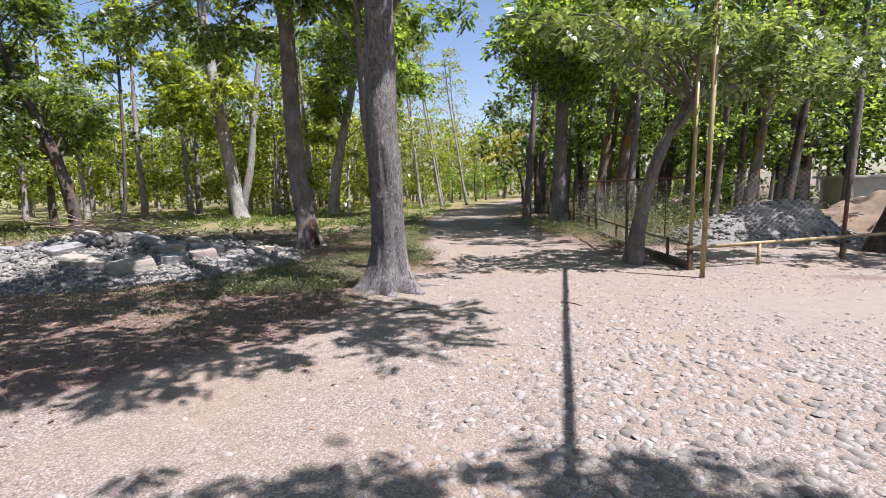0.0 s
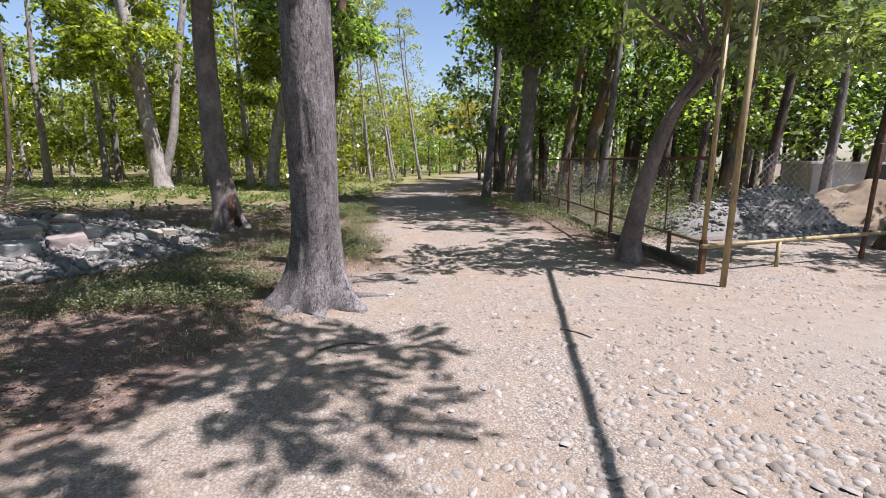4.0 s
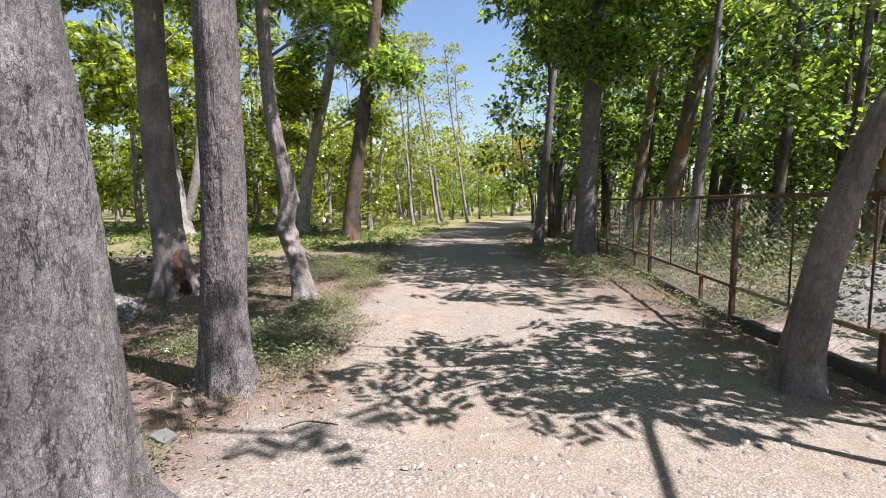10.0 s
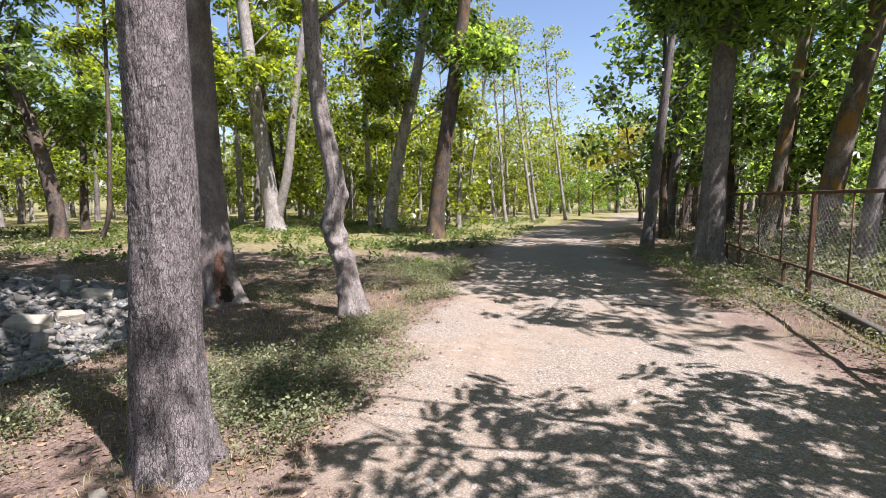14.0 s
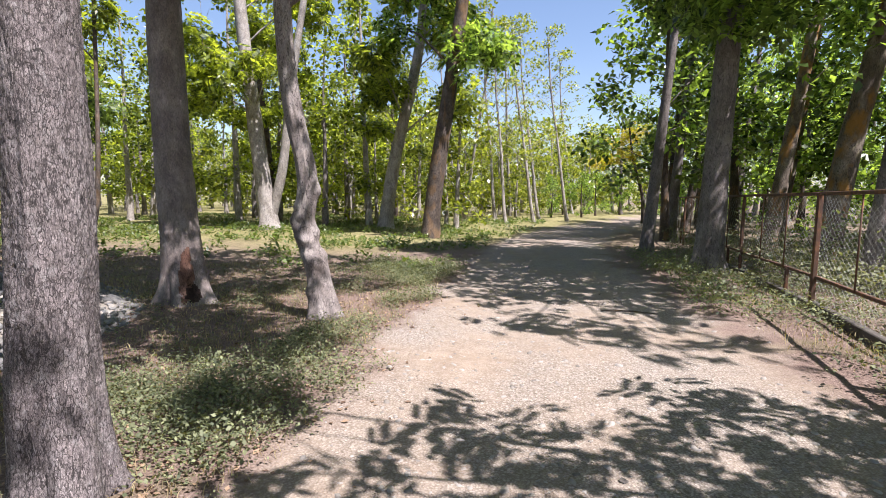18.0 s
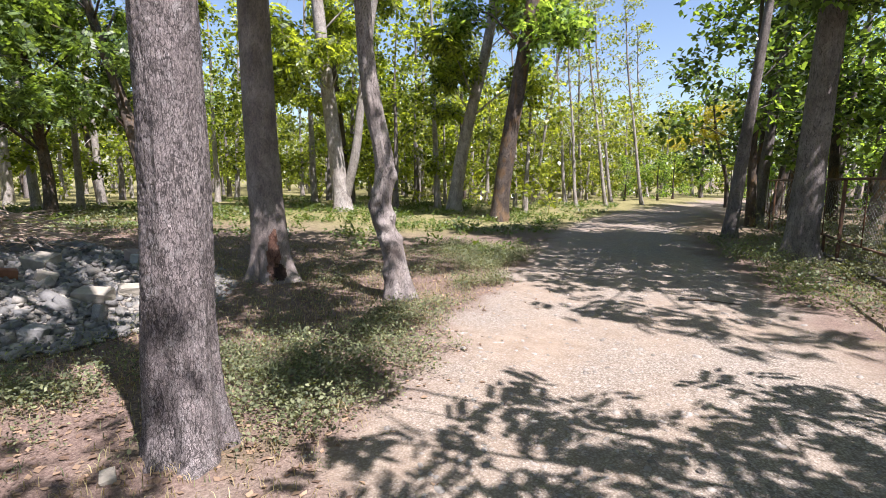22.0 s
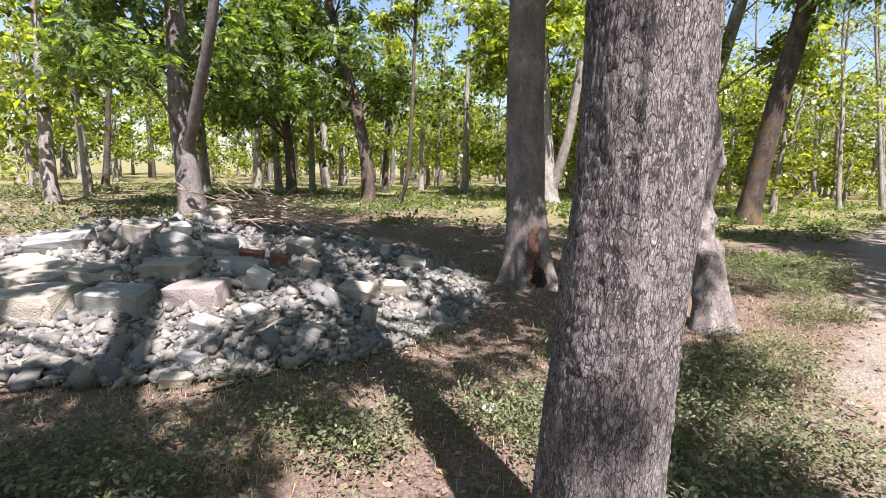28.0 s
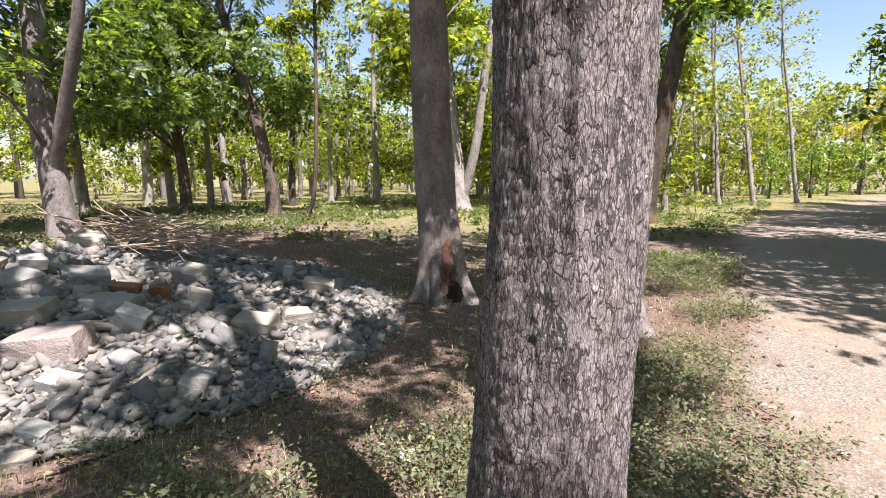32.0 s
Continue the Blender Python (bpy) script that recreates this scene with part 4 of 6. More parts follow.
tree("young tree at the bend with leaves turning yellow", [(7.5, 43.5, 0), (7.3, 43.4, 2.0), (6.6, 43.0, 4.2), (6.2, 42.8, 6.5)], 0.14, 0.05, 0.08, BARK_DARK, LEAF_AUTUMN,
     [(4.3, 42.2, 4.0, 0.9, 0.35), (5.2, 42.4, 4.2, 0.9, 0.4), (6.2, 42.6, 4.6, 1.0, 0.5), (6.6, 43.2, 6.0, 1.0, 0.6), (5.6, 43.4, 5.4, 0.9, 0.5)], 420, 0.30, 118, 14, spray=7)
tree("thin dark curved sapling", [(-14.6, 22.9, 0), (-14.2, 22.9, 0.7), (-14.0, 22.9, 2), (-13.85, 22.9, 4.5), (-13.7, 22.9, 10)], 0.09, 0.05, 0.03, BARK_DARK, LEAF_LIT,
     crown_spots([(-14.4, 22.9, 0), (-13.7, 22.9, 10)], 1.2, 6.5, 10, 6, 36), 350, 0.36, 111, 12, spray=7)
tree("dark tree leaning over the clearing", [(-16.4, 23.0, 0), (-16.6, 23.0, 1.8), (-17.3, 23, 4.2), (-19.0, 23, 8.6), (-20.0, 23, 12)], 0.28, 0.12, 0.14, BARK_DARK, LEAF_SHADE,
     crown_spots([(-16.4, 23, 0), (-20, 23, 12)], 4.0, 3.8, 13, 18, 37), 2800, 0.38, 112, 24, spray=9)
tree("stout forked grey tree behind the rubble heap", [(-16.1, 15.6, 0), (-16.4, 15.6, 1.4), (-16.65, 15.6, 3), (-16.6, 15.6, 6.3), (-16.5, 15.6, 12)], 0.36, 0.16, 0.18, BARK_GREY, LEAF_SHADE,
     crown_spots([(-16.1, 15.6, 0), (-16.5, 15.6, 12)], 4.2, 3.8, 13, 18, 38), 3000, 0.38, 113, 32, spray=9, forks=[([(-16.5, 15.6, 1.6), (-15.4, 15.6, 3.4), (-14.2, 15.6, 5.8), (-13.6, 15.6, 9)], 0.19, 0.10)])
tree("dark tree with a low spreading leafy crown", [(-20.4, 21.9, 0), (-20.5, 21.9, 2), (-21.0, 21.9, 5), (-21.4, 21.9, 11)], 0.24, 0.10, 0.1, BARK_DARK, LEAF_SHADE,
     [(-21, 20.8, 4.2, 1.9, 0.8), (-18.6, 21.2, 4.4, 1.7, 0.8), (-23, 21.2, 4.2, 1.9, 0.9), (-17.4, 20.0, 4.0, 1.5, 0.6)] + crown_spots([(-20.4, 21.9, 0), (-21.4, 21.9, 11)], 3.8, 3.6, 11, 15, 39), 3000, 0.36, 114, 24, spray=9)
tree("broad-crowned tree standing beyond the rail", [(9.8, 11.0, 0), (10.25, 11.0, 1.2), (11.2, 11.0, 3), (12.6, 11.0, 6), (13.4, 11.0, 9)], 0.22, 0.12, 0.14, BARK_BROWN, LEAF_ASH,
     crown_spots([(10.6, 11.1, 0), (13.4, 11.1, 9)], 3.2, 4.4, 10, 12, 40), 850, 0.34, 115, 28, spray=9)

tree("second dark leaning tree beyond the rail", [(11.5, 10.6, 0), (11.95, 10.6, 1.5), (13.0, 10.6, 4), (14.4, 10.6, 7)], 0.22, 0.12, 0.14, BARK_BROWN, LEAF_ASH,
     crown_spots([(11.9, 10.6, 0), (14.4, 10.6, 8)], 2.6, 4.2, 9, 9, 46), 420, 0.32, 117, 24, spray=9)
# never in view: added so its clumps throw leaf shade on the yard
tree("unseen leafy tree added behind the gate to shade the yard", [(6.2, -1.2, 0), (6.1, -1.1, 3), (5.6, -0.6, 6), (5.2, 0, 9)], 0.24, 0.12, 0.14, BARK_GREY, LEAF_DARK,
     [(2.7, 0.6, 7.0, 0.8, 0.3), (3.9, 0.7, 7.0, 0.7, 0.3), (1.9, 0.4, 7.2, 0.7, 0.3), (4.8, 0.5, 7.2, 0.6, 0.3), (5.6, -0.8, 8.5, 0.9, 0.5), (6.8, -2.0, 7.6, 0.9, 0.5)], 800, 0.24, 116, 24, spray=9, from_t=0.6)

# ---- the wood, tree after tree ----
KINDS, DISTANT = [], []
for k, (bk, lf, h, rad, low, lean, n_leaf, size, lab) in enumerate([
        (BARK_PALE, LEAF_LIT, 15, 3.0, 2.4, 0.6, 1550, 0.30, "slender pale tree with bright yellow-green leaves"),
        (BARK_PALE, LEAF_LIT, 17, 2.8, 3.2, -0.9, 1550, 0.30, "slender pale tree with a tall lit crown"),
        (BARK_GREY, LEAF_LIT, 12, 3.1, 1.8, 0.3, 1550, 0.30, "grey young tree with a leafy yellow-green crown"),
        (BARK_DARK, LEAF_LIT, 15, 3.0, 2.8, 1.6, 1550, 0.30, "thin dark tree leaning in the wood"),
        (BARK_DARK, LEAF_DARK, 15, 3.2, 4.8, 1.8, 1250, 0.27, "dark slanting tree with dense green leaves"),
        (BARK_LICHEN, LEAF_DARK, 17, 3.2, 6.0, 2.2, 1250, 0.27, "tall slanting tree with orange lichen on its bark"),
        (BARK_GREY, LEAF_DARK, 14, 3.4, 4.4, 1.0, 1250, 0.27, "tall grey tree with dense dark green crown"),
        (BARK_PALE, LEAF_SUNLIT, 8, 3.0, 0.7, 0.2, 1450, 0.30, "low bushy young tree with yellow-green leaves"),
        (BARK_PALE, LEAF_SUNLIT, 14, 2.5, 4.5, 1.9, 1100, 0.19, "half-bare tree with thin yellowing leaves"),
        (BARK_DARK, LEAF_DARK, 6, 2.6, 0.5, 0.2, 1500, 0.26, "dense dark green undergrowth bush"),
        (BARK_BROWN, LEAF_SHADE, 12, 3.7, 2.7, 0.5, 2300, 0.30, "dark green tree with a low drooping crown")]):
    n_leaf = int(n_leaf)
    line = [(0, 0, 0), (lean * 0.12, 0.05, 1.2), (lean * 0.45, 0, h * 0.4), (lean * 0.8, 0.1, h * 0.7), (lean, 0, h)]
    spots = crown_spots(line, rad, low, h + 0.8, 24 if k != 8 else 20, 60 + k, spread=0.8)
    ob = tree(lab, line, (0.11 if k != 8 else 0.01) + 0.009 * h, 0.04, 0.10, bk, lf, spots, n_leaf, size, 200 + k, 10, limbs=7 if k != 8 else 20)
    ob.matrix_world = pose(-30 + 5 * k, -45, 0)
    KINDS.append(ob)
rng = random.Random(5)
TAKEN = [(-0.9, 7.8), (-1.06, 10.5), (-3.6, 14.1), (-1.5, 14.3), (4.1, 10.7), (-3.3, 28), (-11.6, 29.8), (-6.7, 32.4), (4.6, 19.3), (7.6, 21.2), (-14.6, 22.8), (-16.4, 23), (-16.1, 15.6), (-20.4, 21.9), (11.9, 11.4)]


def plant(kind, x, y, s=1.0, rz=None):
    TAKEN.append((x, y))
    rz = rng.uniform(0, 360) if rz is None else rz
    m = pose(x, y, ground_z(x, y) - 0.03, 0, 0, rz) @ Matrix.Diagonal((s, s, s, 1))
    if math.hypot(x, y - 10) > 44:
        DISTANT.append((kind, m))
        return None
    return copy_thing(KINDS[kind], m)


def distant_wood():
    """The trees too far off to tell apart, joined in one object."""
    mats, vs, fs, ids, n = [], [], [], [], 0
    for kind, m in DISTANT:
        turn, shift = np.array(m.to_3x3()), np.array(m.translation)
        for child in KINDS[kind].children:
            me = child.data
            if me.name.startswith("limb") and kind != 8:
                continue
            if me.materials[0] not in mats:
                mats.append(me.materials[0])
            v, f = np.empty(len(me.vertices) * 3), np.empty(len(me.loops), np.int32)
            me.vertices.foreach_get("co", v)
            me.loops.foreach_get("vertex_index", f)
            vs.append(v.reshape(-1, 3) @ turn.T + shift)
            fs.append(f.reshape(-1, 4) + n)
            ids.append(np.full(len(f) // 4, mats.index(me.materials[0]), np.int32))
            n += len(me.vertices)
    ob = linked("distant_wood", np.vstack(vs), np.vstack(fs), mats[0])
    for mat in mats[1:]:
        ob.data.materials.append(mat)
    ob.data.polygons.foreach_set("material_index", np.concatenate(ids))
    return tagged(ob, "distant wood of slender trees with yellow-green leaves", "woodland", "", "stuff")


def clear_of(x, y, d):
    return all((x - a) ** 2 + (y - b) ** 2 > d * d for a, b in TAKEN)


# dark tall wood behind the fence, slanting away from the track
for x, y, k, s in [(4.4, 24.9, 6, 0.9), (8.4, 26.5, 5, 1.0), (9.6, 29, 5, 0.9), (6.4, 31, 6, 1.0), (8.2, 36, 4, 1.0), (9.6, 19.4, 4, 0.75), (11.2, 18.4, 5, 0.8), (12.6, 18.2, 4, 0.8), (14.6, 17.8, 6, 0.8), (16.8, 18.4, 4, 0.9), (9.0, 16.4, 4, 0.6), (11.6, 26, 4, 1.0), (6.9, 18.3, 6, 0.72), (7.4, 29.2, 6, 0.85)]:
    plant(k, x, y, s, rng.uniform(-30, 30))
for _ in range(1200):
    y = rng.uniform(17, 78)
    x = rng.uniform(5.8, 44)
    if x > np.interp(y, ROAD_Y, ROAD_R) + 1.6 and clear_of(x, y, 3.6) and not (8 < x < 22 and y < 26) and not (x < 15 and y < 33) and len(TAKEN) < 66:
        plant(rng.choice((4, 5, 6, 6)), x, y, rng.uniform(0.75, 1.1), rng.uniform(-40, 40))
# half-bare trees by the bend of the track, and the far close of the view
for x, y, k, s in [(-1.2, 39, 8, 0.85), (-4.2, 41, 8, 0.95), (0.4, 41.5, 8, 0.9), (-2.6, 46, 8, 1.0), (0.6, 47, 8, 1.0), (-2.0, 52, 8, 1.1), (2.6, 44, 8, 0.9), (3.6, 60, 8, 1.1), (-5, 44, 8, 0.9), (1.5, 56, 7, 1.0), (5.5, 66, 7, 1.1), (9, 74, 7, 1.2), (13, 76, 6, 1.0), (-1.5, 62, 7, 1.1), (2, 70, 7, 1.0), (6.5, 80, 7, 1.1), (16, 70, 6, 1.0), (12, 66, 7, 1.1)]:
    plant(k, x, y, s)
for _ in range(600):
    y = rng.uniform(58, 92)
    x = rng.uniform(-60, 40)
    if clear_of(x, y, 3.4) and len(TAKEN) < 138:
        plant(rng.choice((7, 7, 2)) if x < 12 else 6, x, y, rng.uniform(0.9, 1.3) * (0.75 if -9 < x < 12 else 1.0))
for x, y in [(12, 30), (15, 28), (18, 30), (14, 36), (17, 35), (21, 33), (24, 30), (10.5, 44), (14, 43), (18, 41), (22, 38), (27, 35), (13, 50), (17, 48), (22, 46), (16, 56), (20, 54), (13, 25), (24, 24), (28, 22)]:
    plant(9, x + rng.uniform(-0.8, 0.8), y + rng.uniform(-0.8, 0.8), rng.uniform(0.8, 1.2))
for x, y, k in [(16, 26.5, 6), (19, 27.5, 6), (22.5, 27, 4), (25.5, 25.5, 6), (29, 25, 6), (14.5, 23.0, 4), (18, 31, 6), (23, 31, 6), (28, 29, 6)]:
    plant(k, x, y, 0.85)
for x, y, s in [(5.9, 29.6, 0.85), (6.9, 34.0, 0.95), (9.4, 32.5, 1.0), (9.6, 38.5, 1.0), (13.0, 21.6, 0.8), (16.4, 23.6, 0.85), (12.2, 27.4, 1.0), (19.6, 26.6, 1.0), (23.6, 28.4, 1.05), (27.6, 28.0, 1.1), (31.8, 27.2, 1.1), (36.0, 26.4, 1.1), (21.5, 31.5, 1.2), (29.5, 31.5, 1.2), (40.0, 24.0, 1.2), (34.0, 20.0, 0.9)]:
    plant(10, x, y, s)
for x, y, s in [(4.0, 52, 0.55), (1.5, 50, 0.5), (5.5, 56.5, 0.6), (12.6, 51, 0.6), (14.2, 55, 0.7), (9.6, 46.5, 0.55), (2.6, 57, 0.6), (8.2, 61, 0.6), (16.5, 60, 0.8), (11.5, 65, 0.7)]:
    plant(9, x, y, s)
base_count = len(TAKEN)
# lit plantation to the other side
for _ in range(5000):
    y = rng.uniform(17, 80)
    x = rng.uniform(-66, 3)
    edge = np.interp(y, ROAD_Y, ROAD_L)
    if y < 34 and x > -24 and y - 17 < 12 + 0.35 * (x + 24):
        continue
    if x < edge - 2.4 and clear_of(x, y, 3.7) and len(TAKEN) < base_count + 112:
        far = math.hypot(x, y - 10) > 42
        if x > -8 and y > 33:
            plant(rng.choice((7, 7, 8)), x, y, rng.uniform(0.6, 0.85))
            continue
        plant(rng.choice((2, 2, 7, 7, 0)) if far else rng.choice((0, 0, 1, 1, 2, 3)), x, y, rng.uniform(0.75, 1.05))
for _ in range(400):
    y = rng.uniform(-18, 17)
    x = rng.uniform(-48, -21)
    if clear_of(x, y, 3.8) and len(TAKEN) < base_count + 130:
        plant(rng.choice((0, 1, 2, 3, 7)), x, y, rng.uniform(0.8, 1.05))
filled = len(TAKEN)
for _ in range(3000):
    y = rng.uniform(33, 64)
    x = rng.uniform(-20, 5)
    if x < np.interp(y, ROAD_Y, ROAD_L) - 3.0 and clear_of(x, y, 2.6) and len(TAKEN) < filled + 34:
        plant(*((7, x, y, rng.uniform(0.65, 0.9)) if x > -9 else (rng.choice((0, 2, 2, 7, 7)), x, y, rng.uniform(0.7, 1.0))))
filled = len(TAKEN)
for _ in range(3000):
    y = rng.uniform(12, 46)
    x = rng.uniform(-52, -22)
    if clear_of(x, y, 2.7) and len(TAKEN) < filled + 12:
        plant(rng.choice((0, 1, 2, 3, 7)), x, y, rng.uniform(0.7, 1.0))
# far closing row, then unseen trees added round the yard behind the walker
for k in range(20):
    plant(7, -72 + 6.2 * k + rng.uniform(-1.5, 1.5), 94 + rng.uniform(-3, 3) - 0.006 * (k - 10) ** 2, rng.uniform(0.9, 1.3))
# out of view, added to close in the yard and shade it
for x, y, k in [(-12, -9, 2), (-5, -13, 6), (3, -15, 4), (10, -14, 6), (17, -10, 4), (22, -3, 6), (24, 5, 5), (-17, -3, 0), (-14, 4, 2)]:
    plant(k, x, y, 1.0)

distant_wood()

# ---- steel fence along the track ----
def bar(name, a, b, r, mat, parent, segs=10, label=""):
    V, Fq = tube([a, b], [r, r], segs)
    return linked(name, V, Fq, mat, parent, False, label)


def square_bar(name, a, b, w, h, mat, parent, label=""):
    """A rolled steel bar of square section from a to b, edges bevelled."""
    a, b = Vector(a), Vector(b)
    bm = bmesh.new()
    bmesh.ops.create_cube(bm, size=1.0)
    bmesh.ops.scale(bm, vec=(w, h, (b - a).length), verts=bm.verts)
    bmesh.ops.bevel(bm, geom=bm.edges[:], offset=min(w, h) * 0.12, segments=1, affect="EDGES")
    q = (b - a).to_track_quat("Z", "Y").to_matrix().to_4x4()
    bmesh.ops.transform(bm, matrix=Matrix.Translation((a + b) / 2) @ q, verts=bm.verts)
    return part(name, bm, mat, parent, label)


def chain_link(name, a, b, z0, z1, pitch, r, parent, seed, slump=0.0):
    """Diamond wire netting: zigzag wires hooked into their neighbours, a little out of true."""
    rs = np.random.RandomState(seed)
    a, b = np.array(a, float), np.array(b, float)
    L = np.linalg.norm(b - a)
    u = (b - a) / L
    nrm = np.array([-u[1], u[0]])
    n = int(L / pitch)
    rows = int((z1 - z0) / (pitch * 0.75))
    pieces = []
    for c in range(n):
        k = np.arange(rows + 1)
        s = (c + 0.5 + np.where((k + c) % 2 == 0, 0.52, -0.52)) * pitch
        z = z0 + (z1 - z0) * k / rows
        sag = slump * np.sin(np.pi * s / L) * (0.4 + 0.6 * (z - z0) / (z1 - z0))
        off = 0.02 * np.sin(s * 3 + z * 2 + seed) + 0.0036 * np.where((k + c) % 2 == 0, 1, -1)
        P = np.stack([a[0] + u[0] * s + nrm[0] * off, a[1] + u[1] * s + nrm[1] * off, z - sag], 1)
        A, B = P[:-1], P[1:]
        d = np.repeat(np.array([[nrm[0], nrm[1], 0.0]]), len(A), 0) * r
        e = np.cross(B - A, d)
        e = e / np.linalg.norm(e, axis=1)[:, None] * r
        v = np.stack([A + d, A - 0.5 * d + e, A - 0.5 * d - e, B + d, B - 0.5 * d + e, B - 0.5 * d - e], 1).reshape(-1, 3)
        o = np.arange(len(A))[:, None, None] * 6
        f = np.array([[0, 1, 4, 3], [1, 2, 5, 4], [2, 0, 3, 5]])[None]
        pieces.append((v, (o + f).reshape(-1, 4)))
    V, Fq = gather(pieces)
    ob = linked(name, V, Fq, WIRE, parent, False)
    return ob


FENCE = [(4.70, 9.32), (4.76, 12.6), (5.20, 16.4), (5.45, 20.0), (5.75, 23.7), (6.1, 27.4), (6.7, 31.2), (7.6, 35.0)]
fence = empty("fence", 4.70, 9.32)
fence.matrix_world = Matrix.Identity(4)
TOP, MID = 1.72, 0.50
for i, (x, y) in enumerate(FENCE):
    if i:
        z = ground_z(x, y)
        square_bar("post", (x, y, z - 0.2), (x, y, TOP), 0.065 if i < 3 else 0.055, 0.065 if i < 3 else 0.055, RUST, fence)
        x0, y0 = FENCE[i - 1]
        lo = 0.10 if i == 1 else 0.0
        square_bar("top_rail", (x0, y0, TOP - 0.02), (x, y, TOP - 0.02), 0.05, 0.05, RUST, fence)
        square_bar("mid_rail", (x0 + 0.03, y0, MID - lo * 0.6), (x + 0.03, y, MID), 0.045, 0.045, YELLOW if i == 1 else RUST, fence, "paint-worn middle rail" if i == 1 else "")
        for f in (0.33, 0.66):
            px, py = x0 + (x - x0) * f, y0 + (y - y0) * f
            bar("strut", (px, py, MID), (px, py, TOP - 0.03), 0.011, RUST, fence, 6)
        px, py = x0 + (x - x0) * 0.28, y0 + (y - y0) * 0.28
        square_bar("rail_leg", (px, py, -0.1), (px, py, MID), 0.05, 0.05, RUST, fence)
        chain_link("netting", (x0 + 0.05, y0 + 0.02), (x + 0.05, y), 0.12 if i < 3 else 0.05, TOP - 0.05, 0.065 if i < 4 else 0.11, 0.0016 if i == 1 else 0.0012, fence, i, 0.12 if i == 2 else 0.03)
tagged(fence, "rusty steel fence with wire netting and a worn middle rail", "fence")
for i in range(1, 5):
    (x0, y0), (x, y) = FENCE[i - 1], FENCE[i]
    k = square_bar("kerb", (x0 + 0.02, y0 + 0.1, 0.03), (x + 0.02, y - 0.02, 0.05), 0.10, 0.20, KERBSTONE, None)
    tagged(k, "dark low concrete kerb under the fence", "kerb", "", "structure")

# ---- yard gate: tall yellow poles, beam, low rail ----
gate = empty("gate_frame", 4.28, 8.45)
gate.matrix_world = Matrix.Identity(4)
bar("pole", (4.52, 8.52, -0.3), (4.70, 8.64, 4.75), 0.042, YELLOW, gate, 16)
bar("pole", (2.42, -0.6, -0.3), (2.42, -0.6, 4.75), 0.042, YELLOW, gate, 16)
bar("beam", (4.75, 8.72, 4.75), (2.36, -0.8, 4.75), 0.040, YELLOW, gate, 16)
tagged(gate, "tall yellow steel pole gate frame with worn paint", "gate")
post = empty("pole", 4.57, 9.3)
post.matrix_world = Matrix.Identity(4)
bar("shaft", (4.69, 9.27, 0.45), (4.71, 9.25, 3.9), 0.036, YELLOW, post, 16, "worn yellow upper pole")
square_bar("foot", (4.69, 9.27, -0.3), (4.69, 9.27, 0.5), 0.085, 0.085, RUST, post, "rusty square foot")
tagged(post, "worn yellow pole on a rusty square steel foot", "pole")
rail = empty("low_rail", 4.57, 9.3)
rail.matrix_world = Matrix.Identity(4)
RAIL = [(4.62, 9.2, 0.41), (8.3, 10.15, 0.43), (12.4, 11.2, 0.46)]
for p, q in zip(RAIL, RAIL[1:]):
    bar("pipe", p, q, 0.034, YELLOW, rail, 14)
for f in (0.43, ):
    x, y = 4.62 + 3.68 * f, 9.2 + 0.95 * f
    bar("leg", (x, y, -0.2), (x, y, 0.41), 0.034, YELLOW, rail, 12)
square_bar("rusty_post", (8.28, 10.18, -0.2), (8.36, 10.18, 1.98), 0.06, 0.06, RUST, rail, "rusty square upright")
square_bar("rusty_post", (12.4, 11.2, -0.2), (12.4, 11.2, 1.9), 0.06, 0.06, RUST, rail)
chain_link("netting", (5.5, 9.45), (7.75, 10.03), 0.66, 1.86, 0.075, 0.0022, rail, 21, 0.10)
tagged(rail, "yellow pipe rail with rusty posts and hanging wire netting", "railing")

# ---- heaps ----
def mound(name, cx, cy, rx, ry, h, mat, seed, rough=0.12, rz=0.0, label="", category=""):
    n, m = 26, 64
    V, F = [], []
    rs = np.random.RandomState(seed)
    t = np.linspace(0, 1, n)
    th = np.linspace(0, 2 * np.pi, m, endpoint=False)
    T, TH = np.meshgrid(t, th, indexing="ij")
    x, y = T * np.cos(TH) * rx, T * np.sin(TH) * ry
    c, s = math.cos(rz), math.sin(rz)
    X, Y = cx + x * c - y * s, cy + x * s + y * c
    p = np.stack([X, Y, 0 * X], -1).reshape(-1, 3)
    Z = h * (1 - T ** 2) ** 1.2 * (1 + 0.45 * soft_noise(p * 0.9, seed).reshape(T.shape)) + rough * (1 - T) * soft_noise(p * 3.2, seed + 1).reshape(T.shape) - 0.08 * (T > 0.98)
    V = np.stack([X, Y, Z], -1).reshape(-1, 3)
    i, j = np.meshgrid(np.arange(n - 1), np.arange(m), indexing="ij")
    a, b = i * m + j, i * m + (j + 1) % m
    ob = linked(name, V, np.stack([a, a + m, b + m, b], -1).reshape(-1, 4), mat, None, True)
    tagged(ob, label, category)

    def height(qx, qy):
        dx, dy = qx - cx, qy - cy
        lx, ly = (dx * c + dy * s) / rx, (-dx * s + dy * c) / ry
        r = np.hypot(lx, ly)
        q = np.stack([qx, qy, 0 * qx], -1)
        r = np.clip(r, 0, 1)
        return h * (1 - r ** 2) ** 1.2 * (1 + 0.45 * soft_noise(q * 0.9, seed)) + rough * (1 - r) * soft_noise(q * 3.2, seed + 1)
    return ob, height


